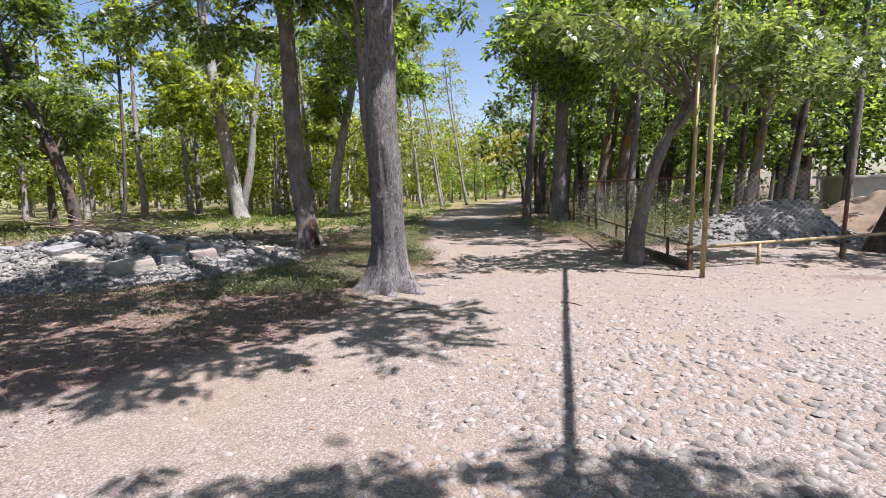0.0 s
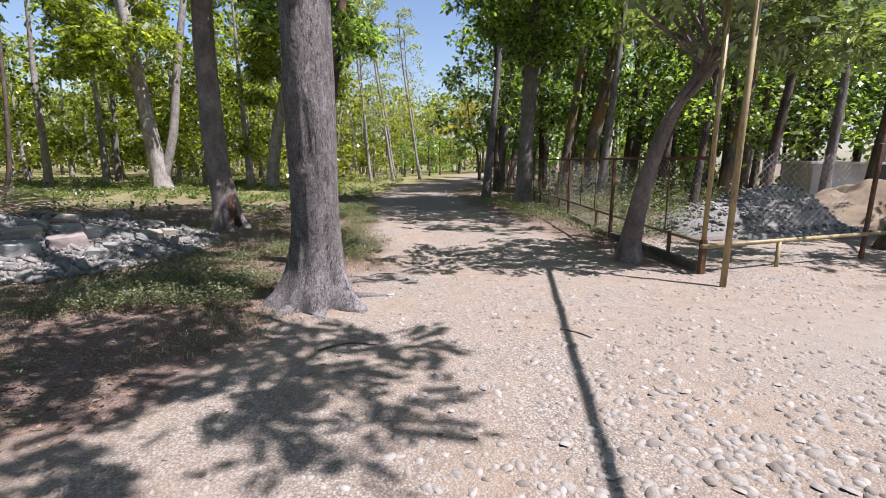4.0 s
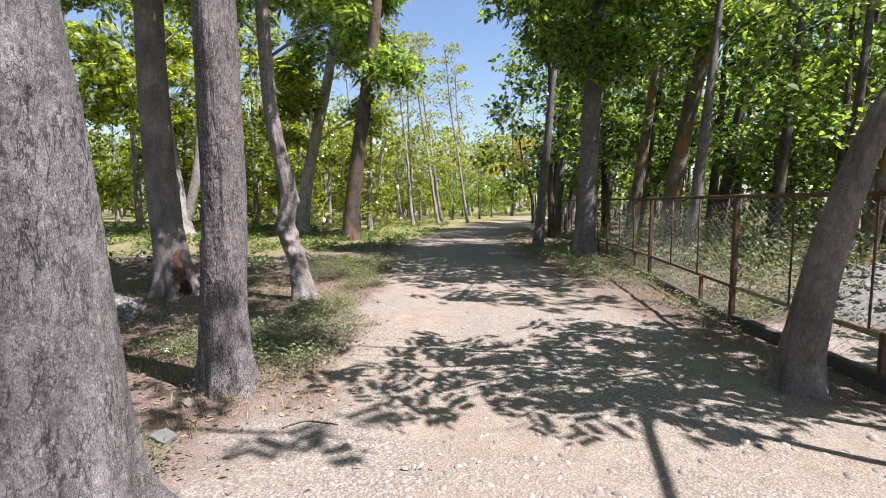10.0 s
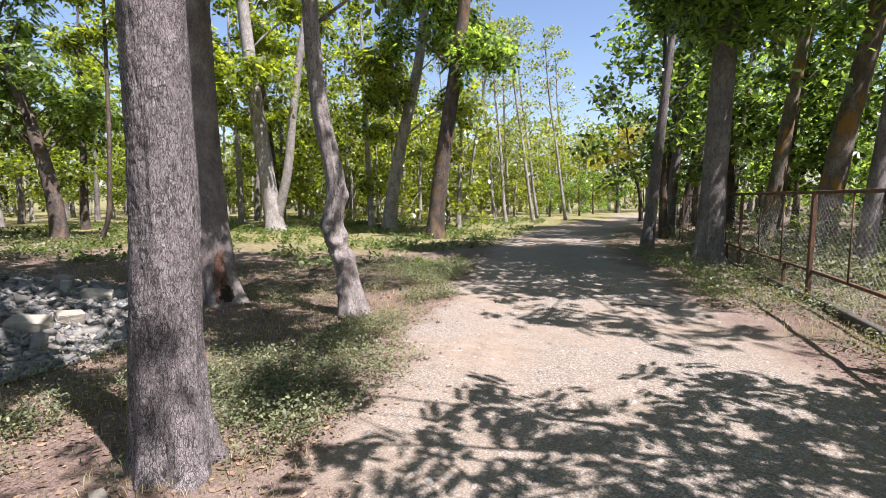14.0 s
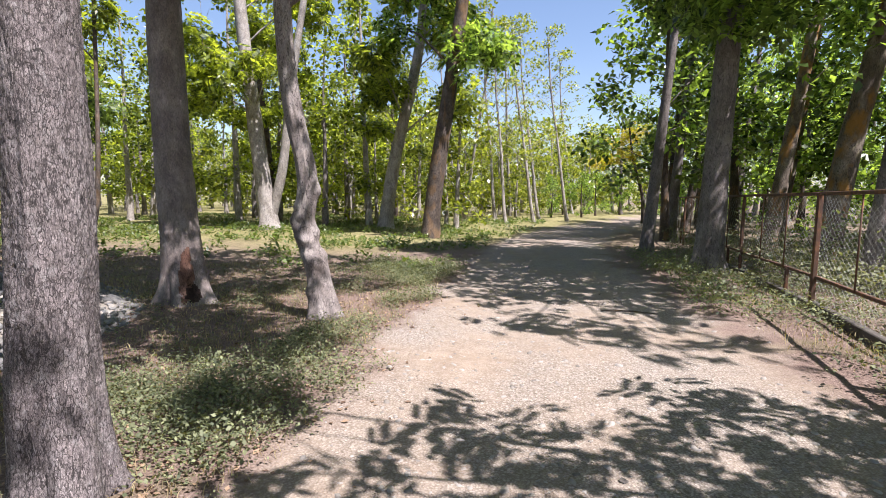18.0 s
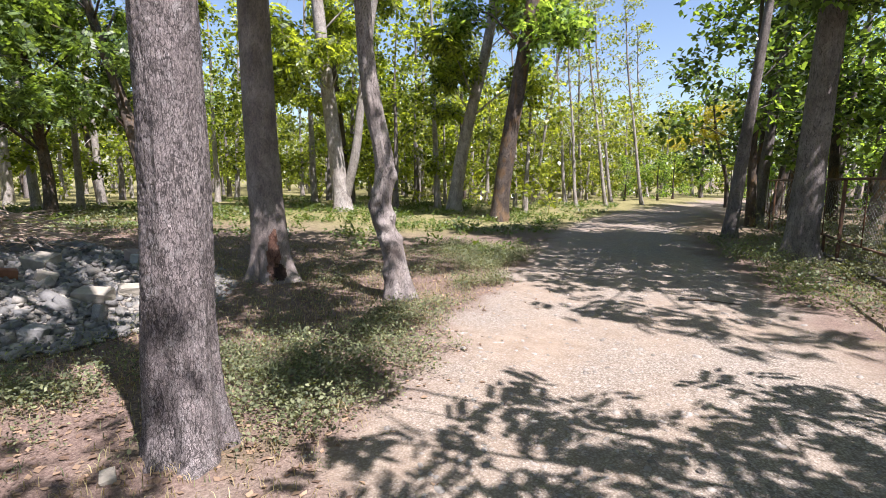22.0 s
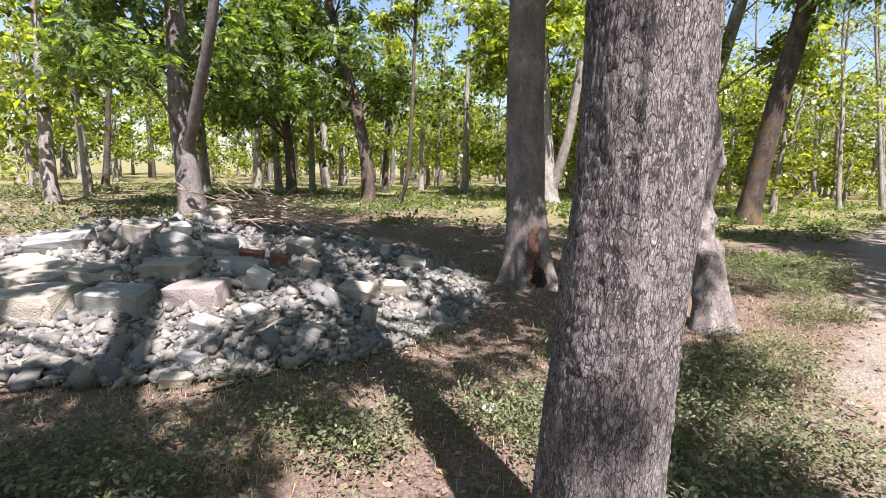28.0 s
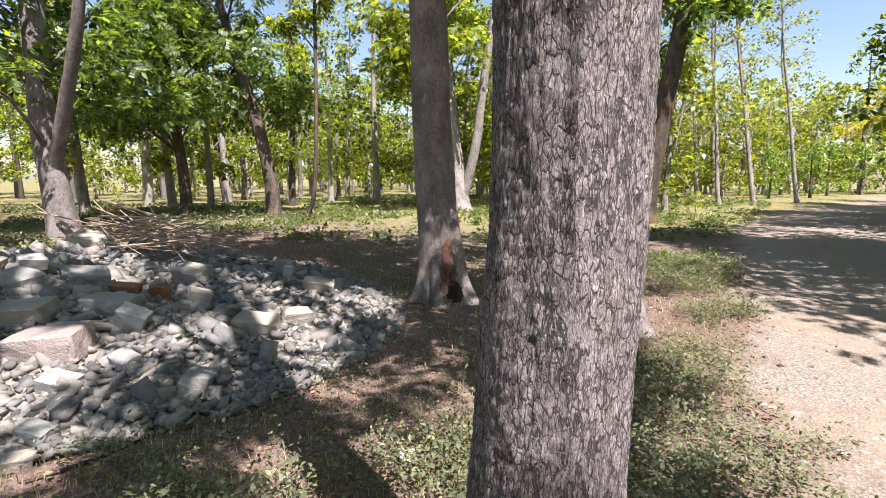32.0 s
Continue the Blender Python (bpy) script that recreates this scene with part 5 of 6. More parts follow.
def rock_shape(seed, flat=0.6, chop=0.3):
    """A broken stone: a skewed, knocked-about block with one corner split off, unit size."""
    rs = np.random.RandomState(seed)
    bm = bmesh.new()
    lost = rs.randint(8)
    for k in range(8):
        c = np.array([(k & 1) - 0.5, ((k >> 1) & 1) - 0.5, ((k >> 2) & 1) - 0.5]) * (1 - chop * rs.rand(3))
        for axis_of in (range(3) if k == lost else (None,)):
            d = c.copy()
            if axis_of is not None:
                d[axis_of] *= 0.25
            bm.verts.new((d[0] + 0.12 * rs.normal() * abs(d[2]), 0.8 * d[1], d[2] * flat + 0.10 * rs.normal() * abs(d[0])))
    bmesh.ops.convex_hull(bm, input=bm.verts)
    bmesh.ops.delete(bm, geom=[v for v in bm.verts if not v.link_faces], context="VERTS")
    bmesh.ops.triangulate(bm, faces=bm.faces)
    bm.verts.ensure_lookup_table()
    bm.verts.index_update()
    V = np.array([v.co[:] for v in bm.verts])
    F = np.array([[v.index for v in f.verts] for f in bm.faces])
    bm.free()
    return V, F


ROCKS = [rock_shape(300 + k, 0.34 + 0.09 * (k % 5), 0.28 + 0.06 * (k % 4)) for k in range(24)]


def strew(name, shapes, pts, sizes, mat, seed, label, category, tilt=0.35, parent=None, sink=0.15):
    """Many loose stones joined in one object."""
    rs = np.random.RandomState(seed)
    pieces = []
    for (x, y, z), s in zip(pts, sizes):
        V, F = shapes[rs.randint(len(shapes))]
        e = Euler((rs.normal() * tilt, rs.normal() * tilt, rs.rand() * 6.283)).to_matrix()
        st = np.array([1.0 + 0.35 * rs.rand(), 0.85 + 0.35 * rs.rand(), 0.75 + 0.35 * rs.rand()]) * s
        pieces.append(((V * st) @ np.array(e).T + np.array([x, y, z + sink * s]), F))
    V, F = gather(pieces)
    ob = linked(name, V, F, mat, parent)
    return tagged(ob, label, category, "", "stuff")


heap, heap_h = mound("heap_of_rubble", -7.9, 11.9, 4.5, 3.6, 0.52, HEAPSOIL, 41, 0.10, 0.10, "grey heap of broken stone and rubble", "rubble heap")
rs = np.random.RandomState(9)
n = 13500
q = rs.rand(n) ** 0.5
th = np.where(rs.rand(n) < 0.45, rs.normal(size=n) * 0.75 - 0.35, rs.rand(n) * 2 * np.pi)
hx = -7.9 + 4.6 * q * np.cos(th) * math.cos(0.1) - 3.7 * q * np.sin(th) * math.sin(0.1)
hy = 11.9 + 4.6 * q * np.cos(th) * math.sin(0.1) + 3.7 * q * np.sin(th) * math.cos(0.1)
hz = heap_h(hx, hy)
size = 0.038 + 0.072 * rs.rand(n) ** 1.6 + 0.05 * (rs.rand(n) < 0.04) + 0.11 * (rs.rand(n) < 0.16) * np.clip((-5.4 - hx) / 2.0, 0, 1) * (hy > 10.7)
near = np.argsort(-(hx - 0.3 * np.abs(hy - 11.2)) - 4 * (size > 0.12))[:280]
far = np.setdiff1d(np.arange(n), near)
strew("rubble", ROCKS, np.stack([hx, hy, hz], 1)[far], size[far], RUBBLE, 10, "loose broken grey stones on the heap", "stones", 0.50, sink=0.14)
rock_meshes = []
for k, (V, F) in enumerate(ROCKS):
    ob = linked("stone", V, F, RUBBLE_ONE)
    rock_meshes.append(ob.data)
    bpy.data.objects.remove(ob)
for k in near:
    ob = new("stone", rock_meshes[rs.randint(len(rock_meshes))])
    s = size[k] * 1.25
    ob.parent = heap
    ob.matrix_world = pose(hx[k], hy[k], hz[k] + 0.2 * s, rs.normal() * 32, rs.normal() * 32, rs.rand() * 360) @ Matrix.Diagonal((s * rs.uniform(1, 1.5), s, s * rs.uniform(0.8, 1.1), 1))

rheap, rheap_h = mound("heap_of_gravel", 9.0, 13.8, 3.0, 1.6, 0.85, GRAVELHEAP, 43, 0.10, 0.15, "grey heap of river gravel behind the rail", "gravel heap")
n = 1500
q, th = rs.rand(n) ** 0.5, rs.rand(n) * 2 * np.pi
hx, hy = 9.0 + 2.95 * q * np.cos(th), 13.8 + 1.55 * q * np.sin(th)
strew("gravel", ROCKS, np.stack([hx, hy, rheap_h(hx, hy)], 1), 0.04 + 0.08 * rs.rand(n) ** 2, RUBBLE, 12, "loose river stones on the gravel heap", "stones")
mound("heap_of_sand", 13.2, 15.2, 2.7, 1.9, 1.0, SANDHEAP, 45, 0.28, 0.0, "brown heap of loose sand and soil", "sand heap")

# ---- white outbuilding beyond the heaps ----
hut = empty("outbuilding", 18, 21)
hut.matrix_world = pose(24.0, 23.5, -0.2, 0, 0, -14)


def box_part(name, x0, y0, z0, x1, y1, z1, mat, parent, bevel=0.02, label=""):
    bm = bmesh.new()
    bmesh.ops.create_cube(bm, size=1.0)
    bmesh.ops.scale(bm, vec=(x1 - x0, y1 - y0, z1 - z0), verts=bm.verts)
    bmesh.ops.translate(bm, vec=((x0 + x1) / 2, (y0 + y1) / 2, (z0 + z1) / 2), verts=bm.verts)
    if bevel:
        bmesh.ops.bevel(bm, geom=bm.edges[:], offset=bevel, segments=2, affect="EDGES")
    return part(name, bm, mat, parent, label)


box_part("wall", -4, 0, -0.3, -1.3, 0.3, 1.8, PLASTER, hut)
box_part("wall", -0.1, 0, -0.3, 5.2, 0.3, 1.8, PLASTER, hut)
box_part("wall", -4, 0.303, -0.3, -3.7, 2.8, 1.8, PLASTER, hut)
# dark panel stands in for the shade inside the open doorway
box_part("door", -1.3, 0.12, -0.3, -0.1, 0.2, 1.8, GLASS_AND_SHADE, hut, 0.01, "dark panel standing in for shade in the open doorway")
box_part("roof", -4.3, -0.35, 1.803, 5.2, 3.0, 1.93, PLASTER, hut)
box_part("wall", 5.203, -0.6, -0.3, 6.6, 3.0, 2.1, PLASTER, hut)
box_part("wall", 7.7, -0.6, -0.3, 12, 3.0, 2.1, PLASTER, hut)
box_part("window", 6.6, -0.45, 0.2, 7.7, -0.35, 1.6, GLASS_AND_SHADE, hut, 0.01, "dark window opening")
box_part("wall", 6.6, -0.6, -0.3, 7.7, -0.3, 0.2, PLASTER, hut)
box_part("wall", 6.6, -0.6, 1.6, 7.7, -0.3, 2.1, PLASTER, hut)
bm = bmesh.new()
gable = [bm.verts.new(c) for c in ((5.0, -0.8, 2.103), (12.2, -0.8, 2.103), (8.6, -0.8, 2.75), (5.0, 3.2, 2.103), (12.2, 3.2, 2.103), (8.6, 3.2, 2.75))]
for f in ((0, 1, 2), (5, 4, 3), (0, 2, 5, 3), (1, 4, 5, 2), (0, 3, 4, 1)):
    bm.faces.new([gable[k] for k in f])
part("gable_roof", bm, PLASTER, hut)
tagged(hut, "low white plastered outbuilding beyond the sand heap", "building")

# ---- pebbles of the track ----
def pebble_shape(seed):
    """A bedded pebble: a low uneven dome on seven sides."""
    rs = np.random.RandomState(seed)
    a = np.arange(7) * 2 * np.pi / 7 + 0.3 * rs.rand(7)
    r = 0.85 + 0.3 * rs.rand(7)
    low = np.stack([0.50 * r * np.cos(a), 0.36 * r * np.sin(a), np.full(7, -0.10)], 1)
    top = np.stack([0.38 * r * np.cos(a), 0.27 * r * np.sin(a), 0.11 + 0.04 * rs.rand(7)], 1)
    V = np.vstack([low, top, [[0.04 * rs.normal(), 0.03 * rs.normal(), 0.16]]])
    k = np.arange(7)
    n2 = (k + 1) % 7
    F = np.vstack([np.stack([k, n2, k + 7], 1), np.stack([n2, n2 + 7, k + 7], 1), np.stack([k + 7, n2 + 7, np.full(7, 14)], 1)])
    return V, F


PEBBLES = [pebble_shape(400 + k) for k in range(12)]
rs = np.random.RandomState(77)
n = 90000
x, y = rs.uniform(-3.5, 10.5, n), rs.uniform(1.6, 21, n)
lump = soft_noise(np.stack([x * 0.8, y * 0.8, 0 * x], 1), 71)
coarse = np.clip((x + 1.6 - 0.12 * y) / 2.2, 0, 1) * np.exp(-np.maximum(0, y - 4.5) / 3.5)
dens = road_mask(x, y) * np.clip(0.26 + 0.74 * coarse + 0.22 * lump, 0.08, 1)
dens *= 1 - np.clip(1.3 * np.exp(-(((x - 7.0) / 3.5) ** 2 + ((y - 6.3) / 1.3) ** 2)), 0, 0.95)
band = np.exp(-((y - 9.9 - 0.22 * (x - 4.6)) / 1.5) ** 2) * (x > 4.95)
dens = np.maximum(dens, 0.8 * band)
dens *= np.clip((10.5 - x) / 2.5, 0, 1) * np.clip((y - 1.6) / 0.6, 0, 1)
keep = rs.rand(n) < dens * (0.66 + 0.34 * coarse) * np.clip(1.5 - y / 22, 0.55, 1)
x, y, coarse = x[keep], y[keep], coarse[keep]
s = 0.018 + (0.036 + 0.046 * coarse) * rs.rand(len(x)) ** 1.9 + 0.026 * (rs.rand(len(x)) < 0.06)
z = ground_height(x, y) - 0.004
near = np.argsort(-s * np.exp(-np.maximum(0, y - 3) / 6.0) * ((x > -1.5) & (x < 4.5)))[:290]
pebble_meshes = []
for V, F in PEBBLES:
    ob = linked("pebble", V, F, PEBBLE_ONE, None, True)
    pebble_meshes.append(ob.data)
    bpy.data.objects.remove(ob)
for k in near:
    ob = new("pebble", pebble_meshes[k % len(pebble_meshes)])
    ob.parent = ground
    e = 1.1 * s[k]
    ob.matrix_world = pose(x[k], y[k], z[k] + 0.08 * e, rs.normal() * 8, rs.normal() * 8, rs.rand() * 360) @ Matrix.Diagonal((1.2 * e, e, 0.9 * e, 1))
rest = np.setdiff1d(np.arange(len(x)), near)
x, y, s = x[rest], y[rest], s[rest]
strew("pebbles", PEBBLES, np.stack([x, y, ground_height(x, y) - 0.004], 1), s, PEBBLE, 13, "pale rounded river pebbles bedded in the track", "pebbles", 0.18, sink=0.08)

# ---- single stones and brushwood on the heap ----
def block(name, x, y, z, lx, ly, lz, mat, seed, rz=0.0, rx=0.0, ry=0.0, label="", category="stone", group="large stones on the heap"):
    """A squarish broken stone: the hull of a knocked-about box, edges chipped, faces a little uneven."""
    rs = np.random.RandomState(seed)
    bm = bmesh.new()
    for cx in (-0.5, 0.5):
        for cy in (-0.5, 0.5):
            for cz in (-0.5, 0.5):
                c = np.array([cx, cy, cz]) * (1 - 0.22 * rs.rand(3))
                bm.verts.new(c)
    for _ in range(7):
        c = rs.uniform(-0.5, 0.5, 3)
        k = rs.randint(3)
        c[k] = math.copysign(0.5, c[k]) * (1.0 - 0.08 * rs.rand())
        bm.verts.new(c)
    bmesh.ops.convex_hull(bm, input=bm.verts)
    bmesh.ops.delete(bm, geom=[v for v in bm.verts if not v.link_faces], context="VERTS")
    bmesh.ops.dissolve_limit(bm, angle_limit=0.14, verts=bm.verts, edges=bm.edges)
    bmesh.ops.bevel(bm, geom=bm.edges[:], offset=0.035, segments=1, affect="EDGES")
    bmesh.ops.triangulate(bm, faces=bm.faces[:])
    bmesh.ops.subdivide_edges(bm, edges=[e for e in bm.edges if e.calc_length() > 0.2], cuts=2, use_grid_fill=True)
    bmesh.ops.triangulate(bm, faces=bm.faces[:])
    for v in bm.verts:
        c = np.array(v.co[:])
        c *= 1 + 0.05 * noise.noise(Vector(c * 4.0) + Vector((seed, 0, 0))) + 0.05 * noise.noise(Vector(c * 11.0) + Vector((0, seed, 0)))
        v.co = (c[0] * lx, c[1] * ly, c[2] * lz)
    me = bpy.data.meshes.new(name)
    bm.to_mesh(me)
    bm.free()
    me.materials.append(mat)
    ob = new(name, me)
    ob.matrix_world = pose(x, y, z, rx, ry, rz)
    return tagged(ob, label, category, group)


for x, y, lift, lx, ly, lz, mat, rz, rx, ry, lab in [
        (-5.42, 10.25, 0.04, 0.56, 0.42, 0.32, STONE_BLUE, 42, 6, 2, "large squared blue-grey stone block on the heap"),
        (-5.06, 10.80, 0.04, 0.54, 0.40, 0.27, STONE_PINK, 36, 4, -4, "large pinkish-grey broken stone block"),
        (-5.75, 10.85, 0.07, 0.56, 0.40, 0.16, STONE_SAND, 40, 5, -3, "pale flat stone slab lying on the rubble"),
        (-5.95, 9.72, 0.05, 0.85, 0.55, 0.30, STONE_SAND, 35, 4, -5, "long pale broken slab at the heap's foot"),
        (-6.95, 9.95, 0.06, 0.95, 0.62, 0.20, STONE_SAND, 20, 7, 6, "wide pale stone slab tilted on the heap"),
        (-7.7, 10.35, 0.08, 0.70, 0.55, 0.22, STONE_BLUE, 60, 9, -6, "broad grey slab on the heap"),
        (-6.35, 10.35, 0.04, 0.50, 0.42, 0.18, STONE_SAND, 48, 8, 6, "broad tawny stone slab at the heap's edge"),
        (-5.42, 11.42, 0.06, 0.46, 0.30, 0.16, STONE_BLUE, 34, 3, 4, "grey flat-topped stone slab"),
        (-5.02, 11.38, 0.10, 0.25, 0.16, 0.20, STONE_WHITE, 40, 20, 25, "white sharp-cornered stone on the heap"),
        (-5.72, 13.75, 0.10, 0.22, 0.18, 0.34, STONE_PINK, 15, 4, 8, "upright reddish squared stone"),
        (-5.55, 13.62, 0.08, 0.13, 0.10, 0.22, STONE_WHITE, 30, 6, 14, "small upright white stone"),
        (-5.80, 11.75, 0.08, 0.28, 0.16, 0.14, BRICK, 35, 8, 6, "broken red brick lump among the rubble"),
        (-5.62, 11.98, 0.08, 0.20, 0.14, 0.13, BRICK, 70, 10, 12, "half a red brick on the heap"),
        (-5.45, 12.30, 0.08, 0.24, 0.18, 0.14, STONE_SAND, 60, 10, 20, "small brownish stone lump"),
        (-4.40, 12.14, 0.07, 0.42, 0.26, 0.18, STONE_SAND, 25, 10, 5, "tawny angular stone catching the sun"),
        (-4.30, 12.55, 0.06, 0.30, 0.22, 0.16, STONE_SAND, 60, 10, 5, "small tawny stone on the heap's end"),
        (-6.15, 12.70, 0.12, 0.44, 0.32, 0.26, STONE_SAND, 10, 12, 5, "tawny rounded boulder on the crest"),
        (-6.60, 11.75, 0.12, 0.48, 0.36, 0.24, STONE_BLUE, 70, 10, 8, "grey angular boulder on the crest"),
        (-6.85, 10.95, 0.10, 0.36, 0.30, 0.24, STONE_SAND, 50, 6, 12, "brownish angular boulder on the heap"),
        (-6.30, 11.10, 0.10, 0.40, 0.28, 0.18, STONE_BLUE, 15, 4, 10, "grey boulder near the top of the heap"),
        (-6.75, 11.35, 0.14, 0.26, 0.20, 0.14, STONE_WHITE, 80, 14, 4, "pale angular slab on the heap"),
        (-4.55, 10.62, 0.05, 0.26, 0.20, 0.12, STONE_BLUE, 20, 8, 8, "grey broken stone on the heap's slope"),
        (-4.16, 10.32, 0.03, 0.22, 0.15, 0.10, STONE_BLUE, 20, 8, 8, "pale grey stone at the foot of the heap"),
        (-3.98, 10.12, 0.02, 0.22, 0.14, 0.07, STONE_SAND, 70, 4, 6, "flat pale stone at the foot of the heap"),
        (-4.55, 11.05, 0.05, 0.24, 0.18, 0.10, STONE_BLUE, 0, 12, 8, "flat grey stone on the heap's slope"),
        (-3.95, 11.25, 0.04, 0.34, 0.22, 0.14, STONE_BLUE, 130, 12, 8, "dark grey angular stone at the heap's foot"),
        (-8.9, 12.9, 0.10, 0.55, 0.40, 0.30, STONE_SAND, 20, 8, 8, "brownish boulder at the back of the heap"),
        (-9.8, 11.6, 0.10, 0.60, 0.45, 0.30, STONE_BLUE, 75, 6, 6, "grey boulder at the far end of the heap"),
        (-5.0, 13.6, 0.06, 0.40, 0.28, 0.18, STONE_SAND, 35, 5, 10, "tawny stone at the back edge")]:
    z = float(heap_h(np.array([x]), np.array([y]))[0])
    block("stone_block", x, y, z + lift, lx, ly, lz, mat, int(abs(x * 13 + y * 7)), rz, rx, ry, lab)

rs = np.random.RandomState(31)
brush = empty("brushwood_pile", -8.5, 14.3)
brush.matrix_world = Matrix.Identity(4)
for k in range(72):
    a = np.array([-8.4 + rs.normal() * 0.7, 13.5 + rs.normal() * 0.25, 0.62 + 0.36 * rs.rand() ** 1.5])
    ang = rs.normal() * 0.55 + 0.25
    L = rs.uniform(0.9, 2.8)
    d = np.array([math.cos(ang), math.sin(ang) * 0.6, rs.normal() * 0.16])
    pts = smooth_line([a - d * L / 2, a + rs.normal(size=3) * 0.05, a + d * L / 2], 7)
    V, Fq = tube(pts, np.linspace(rs.uniform(0.008, 0.020), 0.004, 7), 6)
    linked("stick", V, Fq, DRYWOOD, brush, True)
tagged(brush, "tangled pile of dry branches behind the rubble", "brushwood")


def fallen_stick(pts, r, label):
    P = [(x, y, ground_z(x, y) + r * 0.8) for x, y in pts]
    V, Fq = tube(smooth_line(P, 14), np.linspace(r, r * 0.45, 14), 7)
    return tagged(linked("fallen_branch", V, Fq, BARK_BROWN, None, True), label, "branch", "fallen branches")


fallen_stick([(-3.95, 10.45), (-3.72, 10.75), (-3.55, 10.85), (-3.38, 11.3)], 0.018, "long thin dry branch at the foot of the rubble")
fallen_stick([(-3.75, 10.1), (-3.62, 10.5), (-3.7, 11.0)], 0.012, "thin dry branch lying on the ground")
fallen_stick([(1.72, 7.0), (1.86, 6.9), (1.95, 6.75)], 0.010, "small crooked twig on the track")
fallen_stick([(-0.6, 6.6), (-0.35, 6.75), (-0.1, 6.7)], 0.010, "small dry twig beside the track")
fallen_stick([(2.2, 15.6), (2.6, 15.7), (2.95, 15.6)], 0.012, "dry twig lying across the track")
fallen_stick([(-0.25, 9.5), (-0.1, 9.6), (0.15, 9.55)], 0.009, "dry twig in the grass")
for x, y, s, mat, lab, cat in [(-1.12, 9.86, 0.13, STONE_SAND, "pale flat stone in the grass by the tree", "stone"), (-1.0, 9.3, 0.20, STONE_GREY, "flat grey stone slab in the grass", "stone"), (0.03, 8.4, 0.08, STONE_WHITE, "pale rounded stone at the root of the tree", "stone"), (-0.55, 8.35, 0.09, STONE_SAND, "small tawny stone by the roots", "stone")]:
    block("loose_stone", x, y, ground_z(x, y) + 0.012, s, s * 0.65, s * 0.28, mat, int(abs(x * 17 + y * 5)), 30 * x, 4, 4, lab, cat, "loose stones in the grass")
bm = bmesh.new()
bmesh.ops.create_grid(bm, x_segments=5, y_segments=5, size=0.045)
for v in bm.verts:
    v.co.z = 0.05 * noise.noise(v.co * 18) + 0.04
me = bpy.data.meshes.new("litter_paper")
bm.to_mesh(me)
bm.free()
me.materials.append(PAPER)
ob = new("litter_paper", me)
ob.matrix_world = pose(-2.1, 11.25, ground_z(-2.1, 11.25) + 0.01, 10, 25, 40)
tagged(ob, "crumpled scrap of white paper in the grass", "litter")

# ---- weeds, dry grass and litter ----
def weeds(name, n, region, size, mat, seed, label, height=0.10, leaves=9, density=None):
    """Low plants: each a tuft of small leaves on short stems, scattered in patches over a region (x0, x1, y0, y1)."""
    rs = np.random.RandomState(seed)
    x, y = rs.uniform(region[0], region[1], n), rs.uniform(region[2], region[3], n)
    p = np.stack([x, y, 0 * x], 1)
    w = np.clip(0.32 + 1.1 * soft_noise(p * 0.7, seed) + 0.7 * soft_noise(p * 2.5, seed + 1), 0, 1) * (1 - np.clip(road_mask(x, y) * 1.3, 0, 1))
    inheap = (((x + 7.9) / 4.5) ** 2 + ((y - 11.9) / 3.6) ** 2) < 0.98
    w *= np.where(inheap, 0, 1)
    if density is not None:
        w *= density(x, y)
    keep = rs.rand(n) < w
    x, y = x[keep], y[keep]
    m = len(x)
    z = ground_height(x, y)
    big = 0.6 + 0.9 * rs.rand(m)
    C = np.repeat(np.stack([x, y, z], 1), leaves, 0)
    B = np.repeat(big, leaves)
    k = len(C)
    az, up = rs.rand(k) * 6.283, rs.rand(k) ** 0.8
    out = (0.35 + 0.65 * rs.rand(k)) * height * 0.75 * B
    base = C + np.stack([np.cos(az) * out, np.sin(az) * out, up * height * B], 1)
    az2 = az + rs.normal(size=k) * 0.7
    pit = rs.normal(size=k) * 0.45 + 0.25
    X = np.stack([np.cos(az2) * np.cos(pit), np.sin(az2) * np.cos(pit), np.sin(pit)], 1)
    Y = np.stack([-np.sin(az2), np.cos(az2), rs.normal(size=k) * 0.4], 1)
    Z = np.cross(X, Y)
    T = np.array([[0, 0, 0], [0.45, -0.28, 0.06], [1.0, 0, -0.05], [0.45, 0.28, 0.06]])
    s = size * (0.6 + 0.8 * rs.rand(k)) * B
    V = base[:, None] + s[:, None, None] * (T[None, :, 0:1] * X[:, None] + T[None, :, 1:2] * Y[:, None] + T[None, :, 2:3] * Z[:, None])
    ob = linked(name, V.reshape(-1, 3), np.arange(k * 4).reshape(-1, 4), mat)
    return tagged(ob, label, "weeds", "", "stuff")


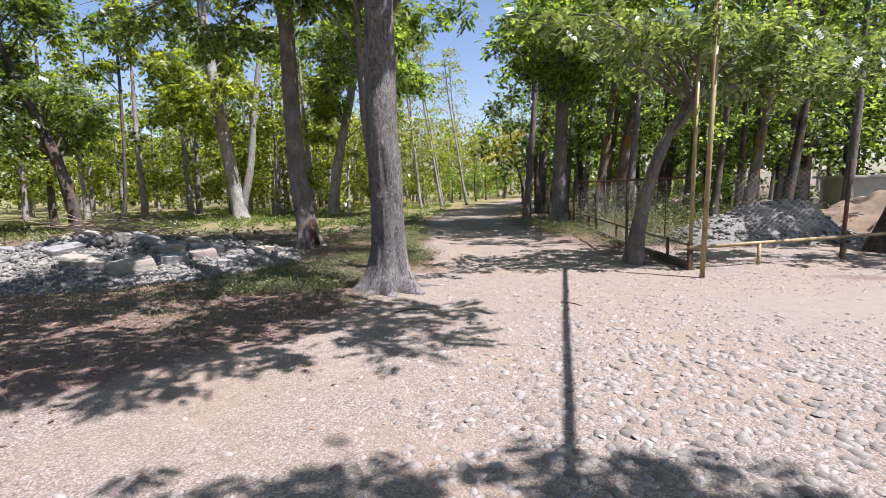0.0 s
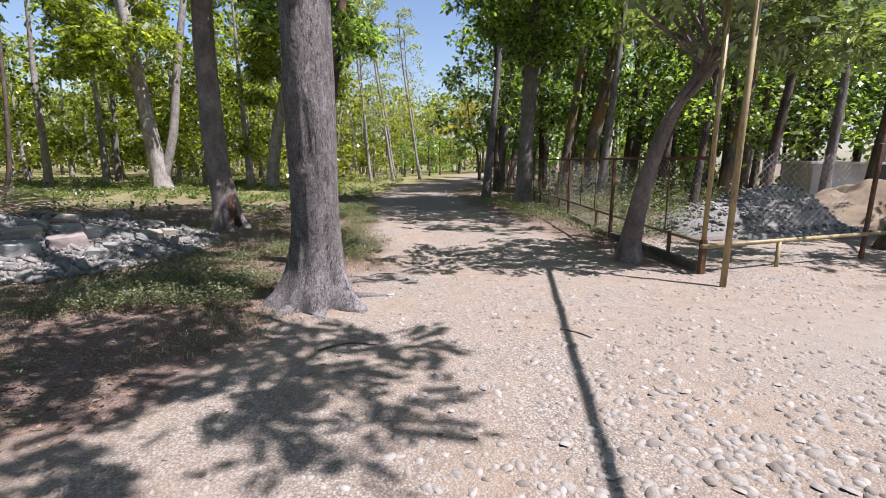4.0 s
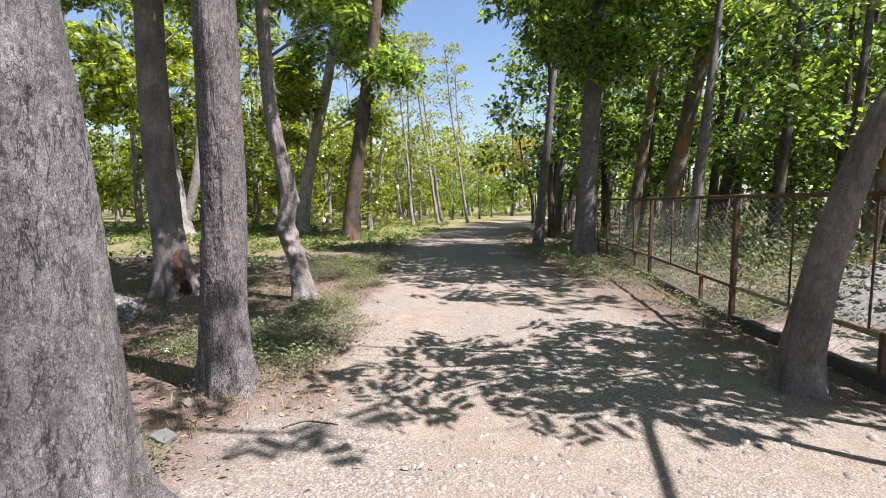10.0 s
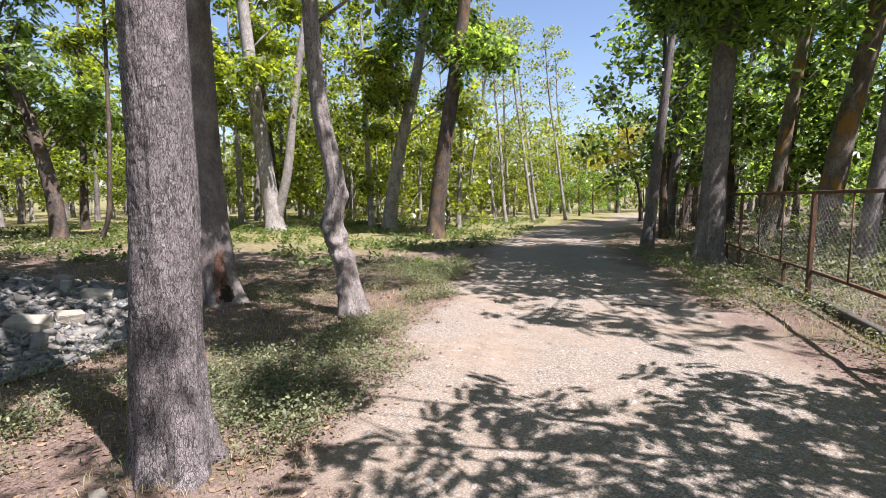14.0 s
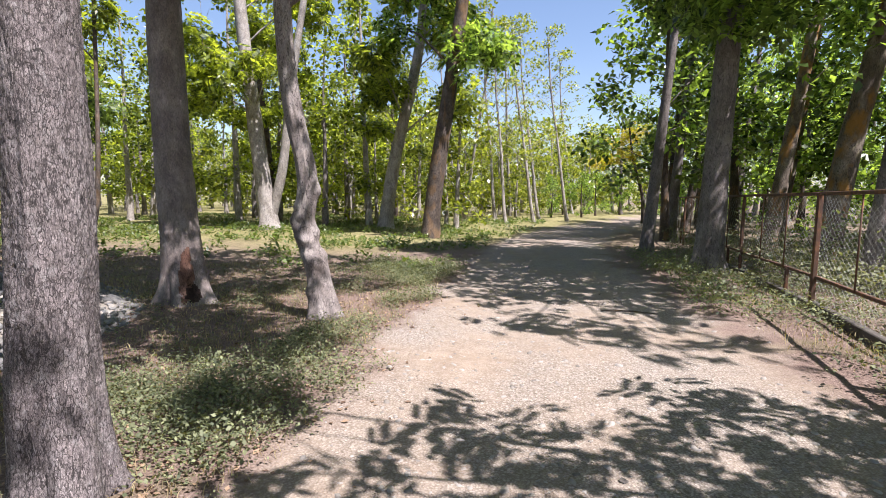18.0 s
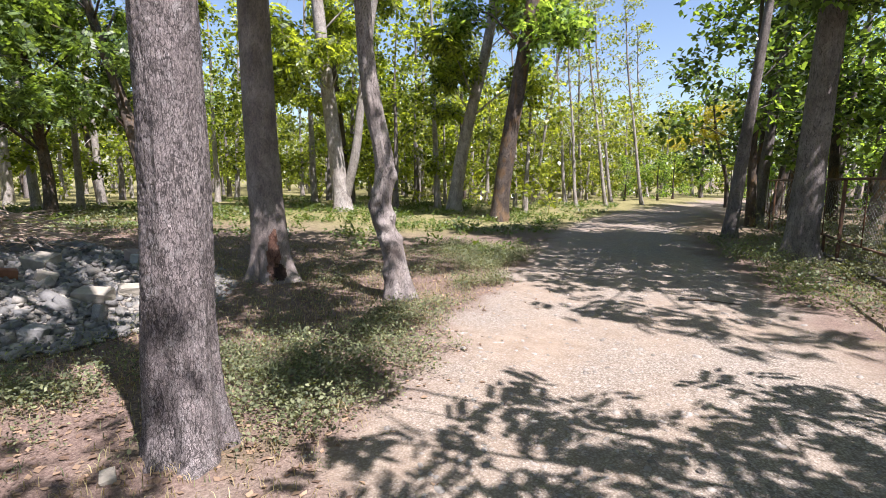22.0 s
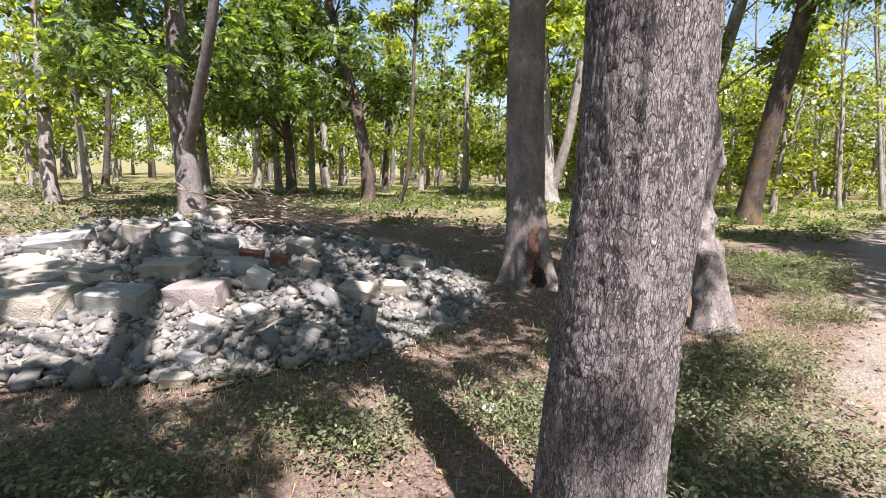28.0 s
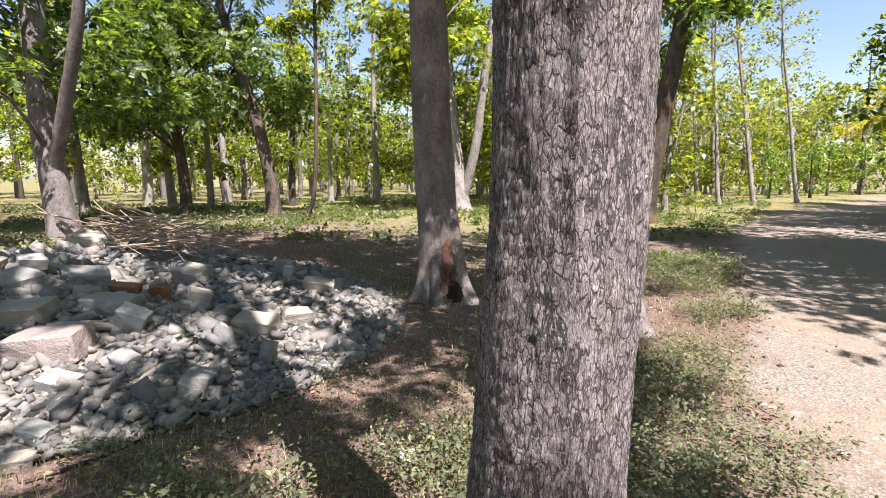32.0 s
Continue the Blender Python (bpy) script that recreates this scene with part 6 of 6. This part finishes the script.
def blades(name, n, region, length, mat, seed, label, density=None):
    """Thin grass blades, bent, standing in patches."""
    rs = np.random.RandomState(seed)
    x, y = rs.uniform(region[0], region[1], n), rs.uniform(region[2], region[3], n)
    p = np.stack([x, y, 0 * x], 1)
    w = np.clip(0.35 + 1.0 * soft_noise(p * 1.1, seed), 0, 1) * (1 - np.clip(road_mask(x, y) * 1.2, 0, 1))
    w *= np.where((((x + 7.9) / 4.5) ** 2 + ((y - 11.9) / 3.6) ** 2) < 0.95, 0, 1)
    if density is not None:
        w *= density(x, y)
    keep = rs.rand(n) < w
    x, y = x[keep], y[keep]
    m = len(x)
    base = np.stack([x, y, ground_height(x, y) - 0.005], 1)
    az = rs.rand(m) * 6.283
    L = length * (0.4 + 0.9 * rs.rand(m))
    lean = 0.25 + 0.7 * rs.rand(m)
    d = np.stack([np.cos(az), np.sin(az), 0 * az], 1)
    side = np.stack([-np.sin(az), np.cos(az), 0 * az], 1) * (0.0018 + 0.0016 * rs.rand(m))[:, None]
    mid = base + d * (L * lean * 0.35)[:, None] + np.array([0, 0, 1.0]) * (L * 0.6)[:, None]
    tip = base + d * (L * lean)[:, None] + np.array([0, 0, 1.0]) * (L * (1.0 - 0.35 * lean))[:, None]
    V = np.stack([base - side, base + side, mid + side * 0.8, mid - side * 0.8, tip], 1)
    V2 = V.reshape(-1, 3)
    o = np.arange(m)[:, None] * 5
    Fq = np.concatenate([o + np.array([[0, 1, 2]]), o + np.array([[0, 2, 3]]), o + np.array([[3, 2, 4]])], 0)
    return tagged(linked(name, V2, Fq, mat), label, "grass", "", "stuff")


verge = lambda x, y: np.clip(1.25 - np.abs(x - np.interp(y, ROAD_Y, ROAD_L) + 0.9) / 1.6, 0.25, 1)
right_verge = lambda x, y: np.clip(1.2 - np.abs(x - 4.6 - 0.06 * (y - 9)) / 1.0, 0, 1) * np.where(y < 10.6, 0.15, 1)
weeds("verge_weeds", 13000, (-3.4, 0.2, 8.6, 20), 0.024, WEED, 51, "low green weeds along the edge of the track", 0.15, 24, verge)
weeds("trunk_weeds", 2600, (-1.3, 0.15, 10.5, 14.6), 0.024, WEED, 67, "low weeds and tufts between the trunks and the track", 0.14, 16)
weeds("wood_weeds", 7500, (-14, -1.0, 5.5, 19), 0.022, WEED, 52, "scattered low weeds among the leaf litter", 0.09, 13)
weeds("heap_weeds", 4600, (-4.6, -1.6, 7.8, 11.6), 0.024, WEED, 63, "bushy green weeds in front of the rubble heap", 0.15, 20)
weeds("fence_weeds", 4200, (3.2, 6.4, 9.6, 24), 0.035, WEED, 53, "bushy weeds along the foot of the fence", 0.20, 20, right_verge)
weeds("field_weeds", 3600, (5.4, 14, 12.5, 26), 0.05, WEED, 54, "tall pale weeds behind the wire fence", 0.55, 28, lambda x, y: np.where((x < 7.4) & (y > 12.8) | (y > 16.5), 1, 0.06))
weeds("meadow_weeds", 7000, (-34, -12, 9, 26), 0.10, WEED, 66, "low green plants and tufts under the far trees", 0.16, 9)
weeds("clearing_weeds", 9000, (-26, 1.0, 18, 44), 0.095, WEED_BRIGHT, 55, "bright green ground plants in the clearing", 0.16, 12)
weeds("fence_bushes", 380, (5.6, 11.5, 11.5, 24), 0.075, BUSH, 64, "pale green leafy bushes behind the wire fence", 0.95, 90, lambda x, y: np.where((x > 5.7 + 0.06 * (y - 12)) & ((x < 7.6) & (y > 13.4) | (y > 17.5)), 1, 0))
weeds("verge_plants", 300, (3.5, 4.9, 15.6, 23.5), 0.036, BUSH, 65, "yellow-green leafy plants at the foot of the trees by the fence", 0.26, 64, lambda x, y: np.where(y > 18.0, 1, 0.4))
weeds("yard_weeds", 700, (4.9, 9.6, 9.7, 12.4), 0.06, WEED, 56, "thin weeds among the pebbles by the rail", 0.18, 9)
blades("dry_grass", 64000, (-9, 0.3, 6.5, 19), 0.075, STRAW, 57, "thin dry yellow grass blades")
blades("green_grass", 24000, (-12, 0.3, 7.5, 22), 0.075, WEED, 58, "short green grass blades in patches")
blades("fence_grass", 12000, (3.3, 6.4, 10.0, 22), 0.14, STRAW, 59, "dry grass at the fence", right_verge)
rs = np.random.RandomState(61)
n = 36000
x, y = rs.uniform(-12, 0.6, n), rs.uniform(2.6, 19, n)
keep = (rs.rand(n) < (1 - 0.975 * road_mask(x, y))) & ((((x + 7.9) / 4.5) ** 2 + ((y - 11.9) / 3.6) ** 2) > 0.9)
x, y = x[keep], y[keep]
V, Fq = leaf_cloud([(0, 0, 0, 0.001, 0.001)], len(x), 0.05, 62, 0, 0.0)
V = V.reshape(-1, 4, 3)
V[:, :, 2] = np.abs(V[:, :, 2]) * 0.5 + 0.004
V += np.stack([x, y, ground_height(x, y)], 1)[:, None]
tagged(linked("leaf_litter", V.reshape(-1, 3), Fq, LITTER), "dry brown fallen leaves on the ground", "leaf litter", "", "stuff")
